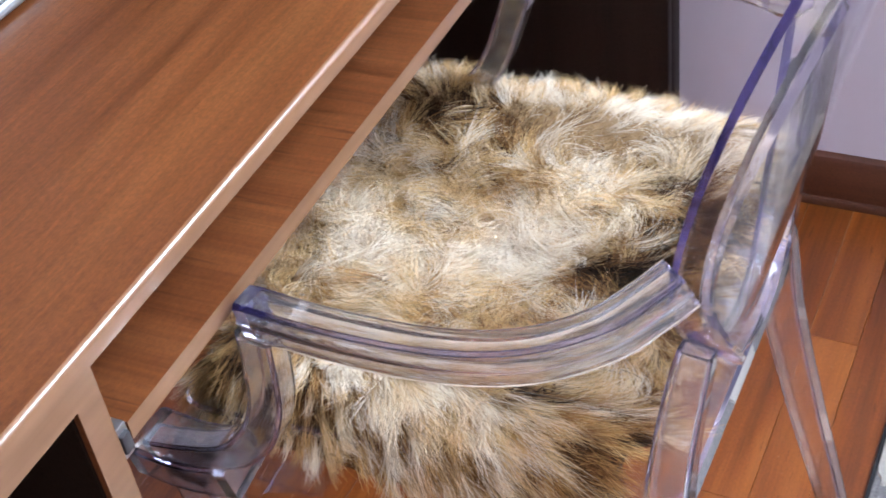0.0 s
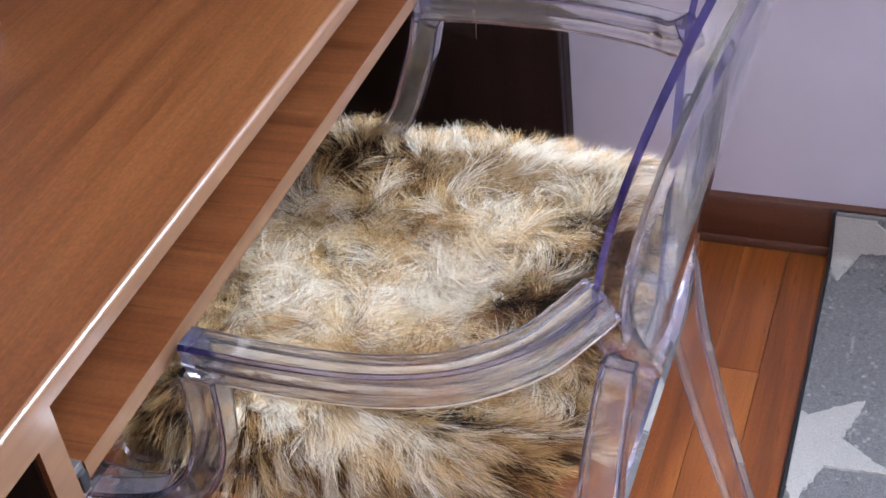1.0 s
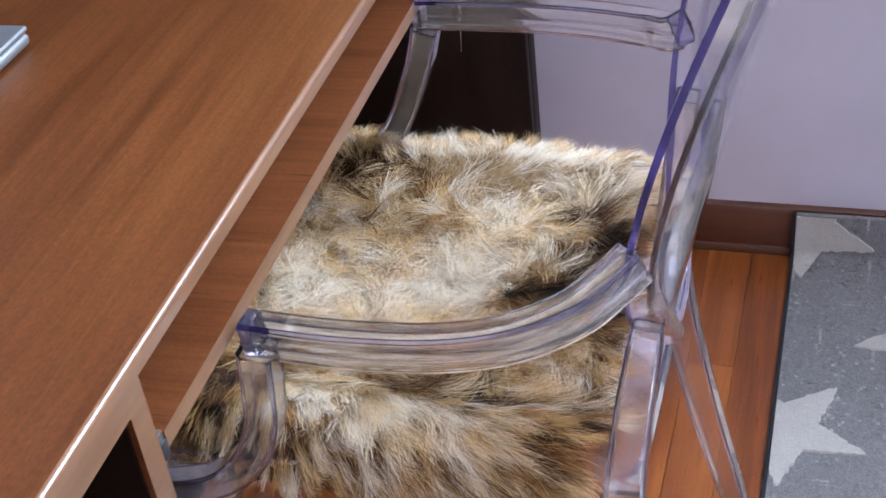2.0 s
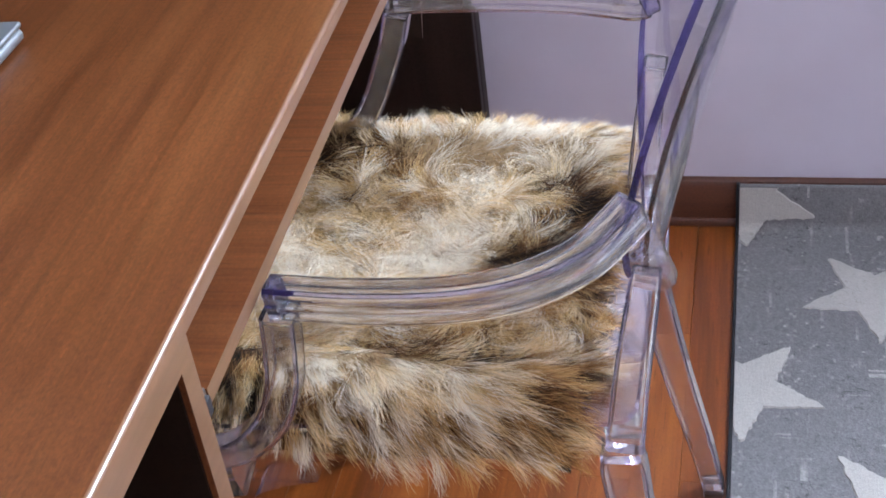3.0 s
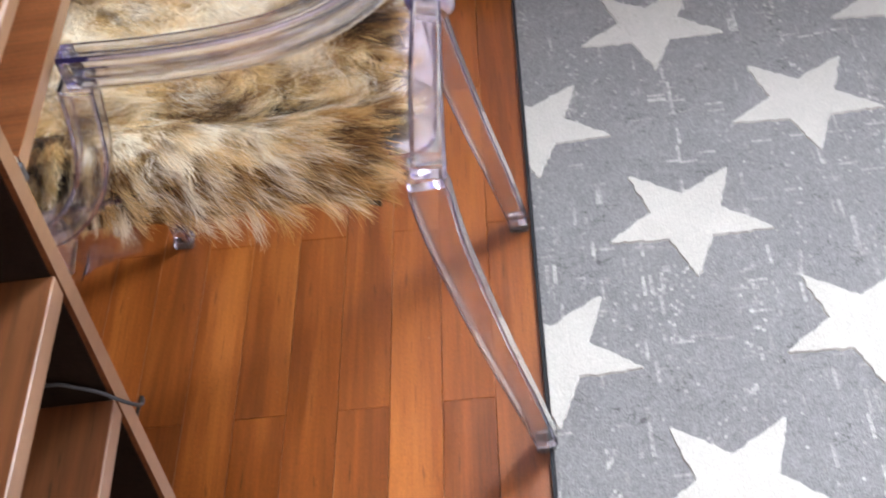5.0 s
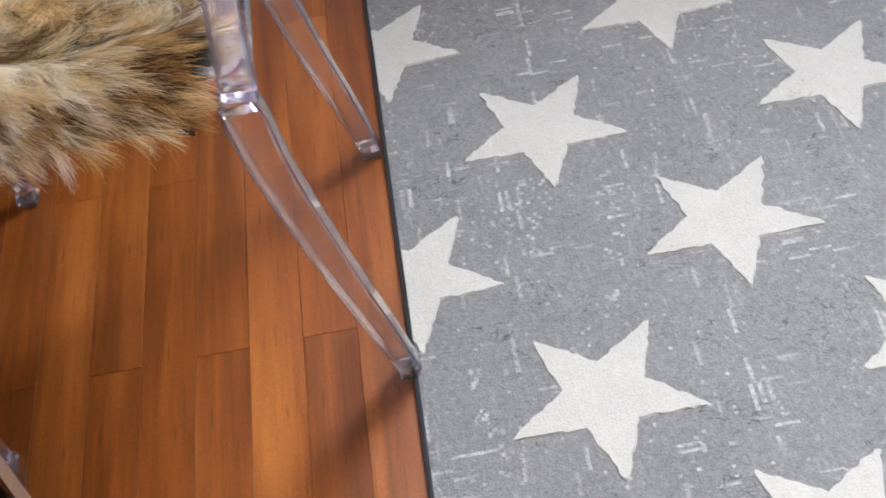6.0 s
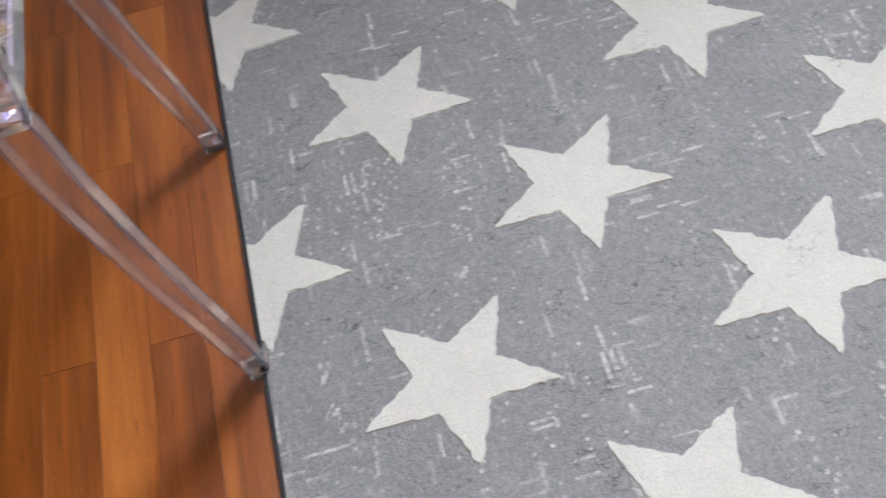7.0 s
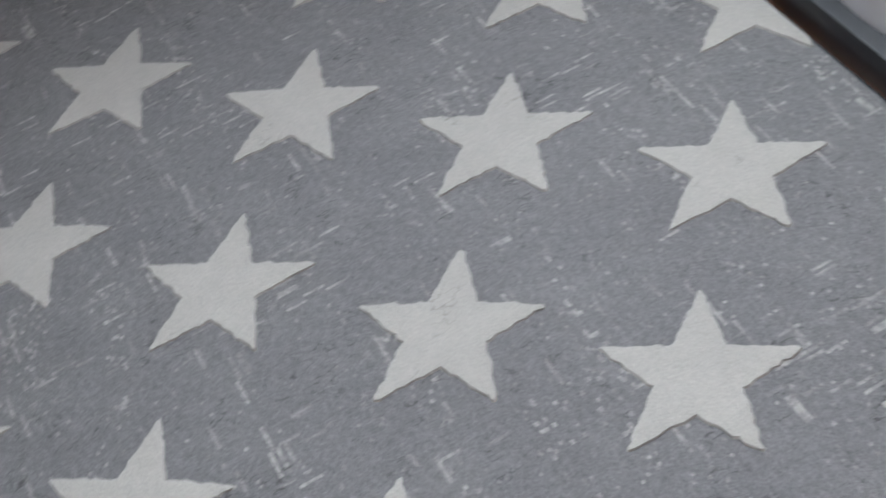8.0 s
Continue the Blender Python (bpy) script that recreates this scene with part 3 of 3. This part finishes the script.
def tube(line, w, h, c, side, warp, wall=0.0022, cap=0, deep=0, plug=1, section=None):
    """A gas-moulded bar: chamfered outside, smooth hollow inside that stops short of both ends (plug rings at the start)."""
    shells = []
    n = len(line)
    for hollow in (False, True):
        bm = bmesh.new()
        rings = []
        for i, (p, su, sw) in enumerate(line):
            if hollow and (i < plug or i > n - 2):
                continue
            a, b = line[max(i - 1, 0)][0], line[min(i + 1, n - 1)][0]
            t = (b - a).normalized()
            s = side(p, t) if callable(side) else Vector(side)
            s = (s - t * s.dot(t)).normalized()
            up = t.cross(s)
            off = 2 * wall if hollow else 0.0
            prof = section(w, h, c) if section and not hollow else rect(w * su - off, h * sw - off, c * (0.55 if hollow else 1.0))
            rings.append([bm.verts.new(p + s * u + up * v) for u, v, _ in prof])
        flags = [f for _, _, f in prof]
        m = len(flags)
        for i in range(len(rings) - 1):
            for k in range(m):
                f = bm.faces.new((rings[i][k], rings[i][(k + 1) % m], rings[i + 1][(k + 1) % m], rings[i + 1][k]))
                f.material_index = 0 if hollow else 2 if flags[k] and i < deep else flags[k]
        bm.faces.new(rings[0][::-1]).material_index = 0 if hollow else cap
        bm.faces.new(rings[-1]).material_index = 0 if hollow else min(cap, 1)
        for v in bm.verts:
            v.co = warp(v.co)
        bmesh.ops.recalc_face_normals(bm, faces=bm.faces[:])
        if (bm.calc_volume(signed=True) < 0) != hollow:
            bmesh.ops.reverse_faces(bm, faces=bm.faces[:])
        shells.append(bm)
    return joined(shells)


def bar(name, pts, w, h, side, parent, steps=8, chamfer=0.003, label="", scale=None, deep=0, cap=0, plug=1, section=None):
    line = catmull(pts, steps)
    n = len(line)
    rows = [(p, *(scale(i / (n - 1)) if scale else (1, 1))) for i, p in enumerate(line)]
    return part(name, tube(rows, w, h, chamfer, side, chair_place, cap=cap, deep=deep, plug=plug, section=section), GLASSY, parent, label)


def plate(bm):
    for v in bm.verts:
        v.co = chair_place(v.co)
    return bm


def seat_plate():
    """Trapezoid seat with rounded corners, front lip and chamfered rim."""
    corners = [(-0.150, 0.190), (0.225, 0.150), (0.225, -0.150), (-0.150, -0.180)]
    rim = []
    for i, c in enumerate(corners):
        p, a, b = Vector(c), Vector(corners[i - 1]), Vector(corners[(i + 1) % 4])
        u, v = (a - p).normalized() * 0.03, (b - p).normalized() * 0.03
        for k in range(7):
            t = k / 6
            rim.append((p + u) * (1 - t) ** 2 + p * 2 * t * (1 - t) + (p + v) * t * t)
    bm = bmesh.new()
    rings = []
    for inset, z in ((0.003, 0.440), (0.0, 0.443), (0.0, 0.464), (0.003, 0.467)):
        c = Vector((0.04, 0))
        rings.append([bm.verts.new((*(q + (c - q).normalized() * inset), z)) for q in rim])
    n = len(rim)
    for a, b in zip(rings, rings[1:]):
        for i in range(n):
            f = bm.faces.new((a[i], a[(i + 1) % n], b[(i + 1) % n], b[i]))
            f.material_index = 1 if a is not rings[1] else 0
    bm.faces.new(rings[0][::-1])
    bm.faces.new(rings[-1])
    return plate(bm)


part("seat", seat_plate(), GLASSY, chair)


def at(s, x, near, far, z):
    """A point of the near (s < 0) or far side; the chair stands a little turned."""
    return (x, -near, z) if s < 0 else (x - 0.013, far, z)


def fore(s, d):
    """The far arm reaches a little further forward."""
    return 0.0 if s < 0 else -d


def gusset(s):
    """Clear block under the seat's front corner, hollowed in a curve towards the back."""
    prof = [(-0.150, 0.436), (-0.150, 0.404), (-0.078, 0.404)] + [(-0.078 + 0.062 * t, 0.404 + 0.032 * t ** 0.55) for t in (0.08, 0.18, 0.32, 0.5, 0.72, 1.0)]
    ya, yb = (-0.205, -0.172) if s < 0 else (0.172, 0.205)
    bm = bmesh.new()
    ends = [[bm.verts.new((x, y, z)) for x, z in prof] for y in (ya, yb)]
    k = len(prof)
    for j in range(k):
        bm.faces.new((ends[0][j], ends[0][(j + 1) % k], ends[1][(j + 1) % k], ends[1][j]))
    bm.faces.new(ends[0])
    bm.faces.new(ends[1][::-1])
    bmesh.ops.recalc_face_normals(bm, faces=bm.faces[:])
    bmesh.ops.bevel(bm, geom=bm.edges[:], offset=0.0016, segments=1, affect="EDGES", material=1)
    return plate(bm)


for s in (-1, 1):
    bar("arm", [at(s, 0.000 + fore(s, 0.014), 0.214, 0.232, 0.650), at(s, 0.060 + fore(s, 0.010), 0.217, 0.232, 0.651), at(s, 0.120 + fore(s, 0.006), 0.214, 0.226, 0.653), at(s, 0.165 + fore(s, 0.003), 0.203, 0.212, 0.657), at(s, 0.200, 0.182, 0.190, 0.664), at(s, 0.220, 0.160, 0.168, 0.673), at(s, 0.232, 0.145, 0.160, 0.680)], 0.0215, 0.030, lambda p, t: t.cross(Vector((0, 0, 1))), chair, chamfer=0.0028, deep=3, cap=2, section=channel)
    bar("arm_post", [at(s, 0.0020 + fore(s, 0.008), 0.214, 0.232, 0.635), at(s, -0.003 + fore(s, 0.014), 0.215, 0.234, 0.600), at(s, -0.010 + fore(s, 0.022), 0.217, 0.238, 0.565), at(s, -0.026 + fore(s, 0.022), 0.220, 0.243, 0.530), at(s, -0.055 + fore(s, 0.012), 0.222, 0.243, 0.500), at(s, -0.095, 0.221, 0.240, 0.482), at(s, -0.130, 0.220, 0.236, 0.472)], 0.021, 0.024, (0, 1, 0), chair, chamfer=0.0024)
    bar("leg_socket", [at(s, -0.152, 0.208, 0.216, 0.452), at(s, -0.110, 0.212, 0.218, 0.455), at(s, -0.070, 0.208, 0.214, 0.459)], 0.046, 0.034, (0, 1, 0), chair, steps=4, chamfer=0.004)
    part("corner_gusset", gusset(s), [SHEET, PALE_RIM], chair)
    # rear upright between seat and back, solid at its foot, and sabre leg
    bar("rear_upright", [at(s, 0.217, 0.160, 0.166, 0.456), at(s, 0.226, 0.158, 0.163, 0.540), at(s, 0.234, 0.148, 0.158, 0.600), at(s, 0.237, 0.140, 0.152, 0.622)], 0.024, 0.029, (0, 1, 0), chair, chamfer=0.0022, scale=lambda t: (1 - 0.30 * t, 1 - 0.30 * t), plug=1)
    leg = bar("rear_leg", [at(s, 0.213, 0.160, 0.164, 0.453), at(s, 0.221, 0.161, 0.165, 0.360), at(s, 0.244, 0.164, 0.167, 0.220), at(s, 0.268, 0.167, 0.168, 0.100), at(s, 0.284, 0.168, 0.168, 0.012)], 0.024, 0.036, (0, 1, 0), chair, chamfer=0.0020, scale=lambda t: (1 - 0.15 * t, min(1.0, 0.80 + 3 * t) * (1 - 0.34 * t)))
    x, y, _ = at(s, 0.284, 0.168, 0.168, 0)
    part("foot_glide", plate(box(x - 0.012, x + 0.012, y - 0.012, y + 0.012, 0.0, 0.012, 0.003)), GLIDE, leg)
    leg = bar("front_leg", [at(s, -0.118, 0.205, 0.205, 0.450), at(s, -0.129, 0.205, 0.205, 0.300), at(s, -0.138, 0.200, 0.200, 0.150), at(s, -0.144, 0.197, 0.197, 0.012)], 0.036, 0.036, (0, 1, 0), chair, scale=lambda t: (1 - 0.45 * t, 1 - 0.45 * t))
    x, y, _ = at(s, -0.144, 0.197, 0.197, 0)
    part("foot_glide", plate(box(x - 0.013, x + 0.013, y - 0.013, y + 0.013, 0.0, 0.012, 0.004)), GLIDE, leg)


def back_x(y, z):
    """The back's sheet: leaning, hollowed towards the sitter, a little turned."""
    k = y / 0.1585
    return 0.2316 + 0.2576 * (z - 0.689) + 0.0361 * (1 - k * k) - 0.0062 * k + 0.0046 * max(0, (0.7263 - z) / 0.2035) ** 2


def oval(a):
    """The back's oval rim, leaning back and bowed."""
    y, h = 0.1585 * math.sin(a), 0.2035 * math.cos(a)
    return Vector((back_x(y, 0.7263 + h), y + 0.009, 0.7263 + h))


def swell(a):
    """The rim is broader where the uprights meet it."""
    d = min(abs(a - radians(231)), abs(a - radians(129)))
    return 1 + 0.70 * math.exp(-(d / 0.24) ** 2)


ring = [(oval(2 * math.pi * i / 96) + Vector((0.011 * (swell(2 * math.pi * i / 96) - 1), 0, 0)), swell(2 * math.pi * i / 96), 1) for i in range(96)]
part("back_frame", sweep(ring, [(u, w, (0, 1, 0, 0, 0, 1, 0, 2)[k]) for k, (u, w, _) in enumerate(rect(0.0223, 0.013, 0.0044))], lambda p, t: Vector((1, 0, -0.36)), closed=True, warp=chair_place), [SHEET, PALE_RIM, DEEP_RIM], chair, "violet-edged oval back frame")


def back_panel():
    bm = bmesh.new()
    rings = []
    for side in (0.0, 0.006):
        for k in range(1, 9):
            f = k / 8 * 0.955
            rings.append((side, k, [bm.verts.new((0, 0, 0)) for _ in range(48)]))
            for i, v in enumerate(rings[-1][2]):
                p = oval(2 * math.pi * i / 48)
                q = Vector((0, 0.009, 0.7263)).lerp(p, f)
                q.x = back_x(q.y - 0.009, q.z) + side * 0.6
                v.co = q
    front, back = [r[2] for r in rings[:8]], [r[2] for r in rings[8:]]
    for grp in (front, back):
        for a, b in zip(grp, grp[1:]):
            for i in range(48):
                bm.faces.new((a[i], a[(i + 1) % 48], b[(i + 1) % 48], b[i]))
        bm.faces.new(grp[0])
    for i in range(48):
        bm.faces.new((front[-1][i], front[-1][(i + 1) % 48], back[-1][(i + 1) % 48], back[-1][i]))
    bmesh.ops.recalc_face_normals(bm, faces=bm.faces[:])
    return plate(bm)


part("back_panel", back_panel(), [SHEET], chair, "clear oval back panel")

# ---- sheepskin ----
def lerp(a, b, t):
    return a + (b - a) * t


def hide(u, v):
    """The hide over the seat: u runs from the front (desk) to the back of the chair, v from the near side to the far side.
    Dished in the middle, folded along the near side and rolled at the far rim."""
    x = lerp(-0.150, 0.176, u) + 0.010 * math.sin(v * 9.0) * (u - 0.5)
    y = lerp(0.060, 0.470, v)
    z = 0.476 + 0.008 * noise.noise(Vector((x * 13, y * 13, 2.0)))
    z += 0.016 * math.exp(-((y - 0.105) / 0.030) ** 2) - 0.006 * math.exp(-((y - 0.150) / 0.025) ** 2)
    z += 0.026 * math.exp(-((y - 0.435) / 0.035) ** 2)
    if y < 0.090:
        z -= 0.021 * ((0.090 - y) / 0.024) ** 1.5
    if u > 0.93:
        z -= 0.010 * (u - 0.93) / 0.07
    if u < 0.1:
        z -= 0.03 * (0.1 - u) / 0.1
    return Vector((x, y, z))


def tone_at(x, y):
    """0 dark brown, 1 creamy white."""
    def blob(cx, cy, rx, ry):
        return math.exp(-(((x - cx) / rx) ** 2 + ((y - cy) / ry) ** 2))
    t = 0.60
    t += 0.80 * blob(0.045, 0.265, 0.055, 0.032) + 0.42 * blob(-0.085, 0.245, 0.05, 0.04) + 0.28 * blob(0.068, 0.335, 0.05, 0.04)
    t += 0.38 * blob(-0.005, 0.105, 0.045, 0.022) + 0.18 * blob(0.05, 0.10, 0.07, 0.02) + 0.38 * blob(0.08, 0.43, 0.11, 0.03) + 0.15 * blob(0.02, 0.445, 0.08, 0.02)
    t -= 0.95 * blob(0.128, 0.256, 0.032, 0.020) + 0.45 * blob(0.120, 0.225, 0.05, 0.022) + 0.50 * blob(0.155, 0.340, 0.032, 0.035) + 0.25 * blob(0.165, 0.29, 0.03, 0.03)
    t -= 0.42 * blob(-0.093, 0.420, 0.045, 0.024) + 0.14 * blob(-0.03, 0.37, 0.10, 0.025) + 0.38 * blob(0.045, 0.147, 0.080, 0.016) + 0.34 * blob(0.097, 0.136, 0.03, 0.012)
    k = min(1, max(0, (x - 0.06) / 0.06))
    t += 0.34 * k * noise.noise(Vector((x * 9, y * 75, 5.0))) + 0.08 * noise.noise(Vector((x * 30, y * 30, 8.0)))
    t -= 0.50 * blob(0.192, 0.112, 0.024, 0.028) + 0.15 * blob(0.180, 0.160, 0.03, 0.03) + 0.40 * blob(0.176, 0.078, 0.022, 0.022) + 0.60 * blob(-0.110, 0.085, 0.060, 0.05)
    return t


def lie(p, v):
    """The way the hair lies: outwards over the seat, fanning from the fold at the near side, back at the rear."""
    out = Vector((p.x - 0.02, (p.y - 0.27) * 0.8, 0)) / 0.16
    if out.length > 1:
        out.normalize()
    k = min(1, max(0, (0.150 - p.y) / 0.04))
    a = radians(lerp(82, 14, min(1, max(0, (p.x + 0.12) / 0.28)) ** 0.8))
    fan = Vector((math.cos(a), -math.sin(a), 0))
    fan.z = -0.55 * min(1, max(0, (0.085 - p.y) / 0.04))
    out = out.lerp(fan, k)
    k = min(1, max(0, (p.x - 0.09) / 0.07))
    return out.lerp(Vector((1.0, 0.05, -0.05)), k * 0.85 * min(1, max(0, (p.y - 0.06) / 0.05)))


def sheepskin():
    skin = thing("sheepskin", "shaggy brown and cream sheepskin spread over the chair seat", "sheepskin")
    nu, nv = 40, 56
    bm = bmesh.new()
    g = [[bm.verts.new(hide(i / nu, j / nv)) for j in range(nv + 1)] for i in range(nu + 1)]
    d = [[bm.verts.new(hide(i / nu, j / nv) - Vector((0, 0, 0.007))) for j in range(nv + 1)] for i in range(nu + 1)]
    for i in range(nu):
        for j in range(nv):
            bm.faces.new((g[i][j], g[i + 1][j], g[i + 1][j + 1], g[i][j + 1]))
            bm.faces.new((d[i][j], d[i][j + 1], d[i + 1][j + 1], d[i + 1][j]))
    for i in range(nu):
        bm.faces.new((g[i][0], d[i][0], d[i + 1][0], g[i + 1][0]))
        bm.faces.new((g[i][nv], g[i + 1][nv], d[i + 1][nv], d[i][nv]))
    for j in range(nv):
        bm.faces.new((g[0][j], g[0][j + 1], d[0][j + 1], d[0][j]))
        bm.faces.new((g[nu][j], d[nu][j], d[nu][j + 1], g[nu][j + 1]))
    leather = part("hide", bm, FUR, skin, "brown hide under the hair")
    me = leather.data
    co = [v.co.copy() for v in me.vertices]
    me.attributes.new("root", "FLOAT_VECTOR", "POINT").data.foreach_set("vector", [c for p in co for c in p])
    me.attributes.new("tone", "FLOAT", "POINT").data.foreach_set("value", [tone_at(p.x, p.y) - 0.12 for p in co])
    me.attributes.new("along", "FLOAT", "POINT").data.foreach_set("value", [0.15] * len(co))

    rng = np.random.default_rng(5)
    # locks: each has a root, a lie and a curl of its own
    verts, faces, roots, along, tones = [], [], [], [], []
    SEG = 7

    def clamp01(a):
        return min(1.0, max(0.0, a))

    for lock in range(3900):
        under = lock < 1300          # short dense undercoat first, then the long locks
        u, v = rng.random(), rng.random()
        p0 = hide(u, v)
        e = 0.01
        nrm = (hide(u + e, v) - p0).cross(hide(u, v + e) - p0).normalized()
        flow = lie(p0, v)
        far = clamp01((p0.y - 0.38) / 0.05)
        near = clamp01((0.165 - p0.y) / 0.04)
        loose = (1 - 0.93 * near) * (1 - 0.80 * far) * (1 - 0.6 * clamp01((p0.x - 0.10) / 0.05))
        tuft = math.exp(-((p0.x + 0.045) / 0.032) ** 2 - ((p0.y - 0.112) / 0.016) ** 2)   # a curly pale tuft on the fold
        loose = max(loose, 0.8 * tuft)
        swirl = noise.noise_vector(Vector((p0.x * 17, p0.y * 17, 0.3)))
        flow += Vector((swirl.x, swirl.y, 0)) * (0.20 + 1.5 * loose)
        flow += Vector((rng.normal(), rng.normal(), 0)) * (0.05 + 0.20 * loose)
        flow.normalize()
        lift = rng.uniform(0.05, 0.40) + 0.25 * loose * rng.random()
        length = rng.uniform(0.040, 0.072) * (1 - 0.45 * far) * (1 + 0.05 * near) * (0.75 if u > 0.9 else 1.0) * (0.6 if under else 1.0)
        bend = rng.normal() * (0.20 + 0.9 * loose) + 8.0 * loose * noise.noise(Vector((p0.x * 24, p0.y * 24, 7.1)))   # how far the lock turns along its length
        bend2 = rng.normal() * 1.8 * loose + 7.0 * loose * noise.noise(Vector((p0.x * 28, p0.y * 28, 3.7)))
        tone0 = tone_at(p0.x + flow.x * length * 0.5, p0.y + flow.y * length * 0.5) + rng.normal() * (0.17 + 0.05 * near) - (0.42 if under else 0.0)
        tone0 += 0.25 * tuft
        if not under and tone0 > 0.42 and rng.random() < 0.28:
            tone0 += 0.20          # pale guard locks on top
            lift += 0.10
        # near fringe: tone lifted in place of light that does not reach it
        if p0.y < 0.125:
            tone0 = 0.72 * tone0 + 0.30
            length = 0.62 * length + (0.003 if p0.x > 0.0 else -0.011)
        spread = 0.020 if under else rng.uniform(0.006, 0.012)
        meet = 0.4 if under else rng.uniform(0.72, 0.95)
        for _h in range(22 if under else 34):
            uu, vv = clamp01(u + rng.normal(0, spread)), clamp01(v + rng.normal(0, spread * 0.8))
            p = hide(uu, vv)
            floor_z = p.z + 0.0012
            L = length * rng.uniform(0.65, 1.1)
            d = (flow + nrm * lift + Vector((rng.normal(), rng.normal(), rng.normal() * 0.5)) * (0.07 + 0.06 * loose)).normalized()
            width = rng.uniform(0.00024, 0.00042)
            b1, b2 = bend + rng.normal() * 0.25, bend2 + rng.normal() * 0.2
            sag = rng.uniform(0.3, 0.9)
            tn = tone0 + rng.normal() * 0.045
            hang = near * clamp01((0.09 - p.y) / 0.03)
            tilt = rng.normal() * 0.8
            conv = (p0 - p) * meet
            base = len(verts)
            q = p.copy()
            for s in range(SEG + 1):
                f = s / SEG
                side = d.cross(nrm).normalized()
                ws = (side + nrm * tilt).normalized() * (width * (1 - f * 0.85))
                c = q + conv * (f * f)
                if hang < 0.1:
                    c.z = max(c.z, floor_z + 0.004 * f * lift)
                verts.append(c - ws)
                verts.append(c + ws)
                along.extend((f, f))
                if s < SEG:
                    b = base + 2 * s
                    faces.append((b, b + 1, b + 3, b + 2))
                ang = (b1 + b2 * (f - 0.5) * 2) / SEG
                d = (d + side * ang + Vector((0, 0, -1)) * (sag * (0.10 + 0.03 * hang))).normalized()
                q = q + d * (L / SEG)
            tones.extend([tn] * (2 * SEG + 2))
            roots.extend([p.x, p.y, p.z] * (2 * SEG + 2))
    me = bpy.data.meshes.new("hair")
    me.from_pydata(verts, [], faces)
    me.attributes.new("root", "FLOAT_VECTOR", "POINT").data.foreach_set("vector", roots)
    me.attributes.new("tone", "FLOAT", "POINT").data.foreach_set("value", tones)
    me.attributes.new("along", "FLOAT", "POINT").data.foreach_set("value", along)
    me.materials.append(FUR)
    me.shade_smooth()
    ob = new("hair", me)
    ob.parent = skin
    tagged(ob, "long shaggy hair, cream in the middle, brown at the rim", "", "", "stuff")


sheepskin()

# ---- windows ----
def window(name, x0, x1, y, ysign, m=None, z0=0.9, z1=2.2):
    w = thing(name, "unseen white framed window with clear panes", "window", m, kind="structure")
    ya, yb = sorted((y, y + ysign * 0.06))
    fr = part("window_frame", joined([box(x0, x0 + 0.06, ya, yb, z0, z1, 0.004), box(x1 - 0.06, x1, ya, yb, z0, z1, 0.004), box(x0 + 0.06, x1 - 0.06, ya, yb, z0, z0 + 0.06, 0.004), box(x0 + 0.06, x1 - 0.06, ya, yb, z1 - 0.06, z1, 0.004), box((x0 + x1) / 2 - 0.03, (x0 + x1) / 2 + 0.03, ya, yb, z0 + 0.06, z1 - 0.06, 0.004)]), FRAME_WHITE, w)
    for a, b in ((x0 + 0.06, (x0 + x1) / 2 - 0.03), ((x0 + x1) / 2 + 0.03, x1 - 0.06)):
        p = part("pane", box(a, b, (ya + yb) / 2 - 0.003, (ya + yb) / 2 + 0.003, z0 + 0.06, z1 - 0.06), PANE, w)
        p.visible_shadow = False


PANE = glass("window_glass", (0.98, 0.99, 0.99), 0.005, 1.05, 0.3)
window("window_1", 0.70, 1.80, WY + 0.125, 1, None, 1.42, 2.42)
# invented window around the south fill lamp, out of view
window("unseen_fill_window", 0.45, 2.15, Y0 - 0.14, 1)

# ---- floor planks ----
def plank_mesh(length, width):
    bm = box(-width / 2 + 0.0002, width / 2 - 0.0002, 0.0002, length - 0.0002, -0.006, 0.0, 0.0005, 1)
    return mesh_of("plank", bm, PLANK)


PW = 0.0592
meshes = {}
rng = random.Random(11)
n_near = 0
rest = []
i0 = math.floor((X0 - 0.0535) / PW)
for i in range(i0, math.ceil((X1 - 0.0535) / PW)):
    x = 0.0535 + (i + 0.5) * PW
    if x - PW / 2 < X0 or x + PW / 2 > X1:
        continue
    y = (0.200 if i % 2 == 0 else 0.477) - 0.55 * 6
    while y < WY:
        L = 0.55
        a, b = max(y, Y0), min(y + L, WY)
        y += L
        if b - a < 0.02:
            continue
        near = -0.75 < x < 0.40 and b > -0.75
        if near and n_near < 300:
            key = round(b - a, 3)
            if key not in meshes:
                meshes[key] = plank_mesh(b - a, PW)
            ob = new("plank", meshes[key])
            ob.location = (x, a, 0.0)
            ob.parent = floor
            n_near += 1
        else:
            rest.append((x, a, b))
bm = bmesh.new()
for x, a, b in rest:
    x0, x1 = x - PW / 2 + 0.0004, x + PW / 2 - 0.0004
    lo = [bm.verts.new(c) for c in ((x0, a + 0.0004, -0.006), (x1, a + 0.0004, -0.006), (x1, b - 0.0004, -0.006), (x0, b - 0.0004, -0.006))]
    hi = [bm.verts.new((v.co.x, v.co.y, 0.0)) for v in lo]
    bm.faces.new(hi)
    for k in range(4):
        bm.faces.new((lo[k], lo[(k + 1) % 4], hi[(k + 1) % 4], hi[k]))
tagged(part("planks", bm, PLANK, floor, "remaining floor planks", shade=False), kind="stuff")
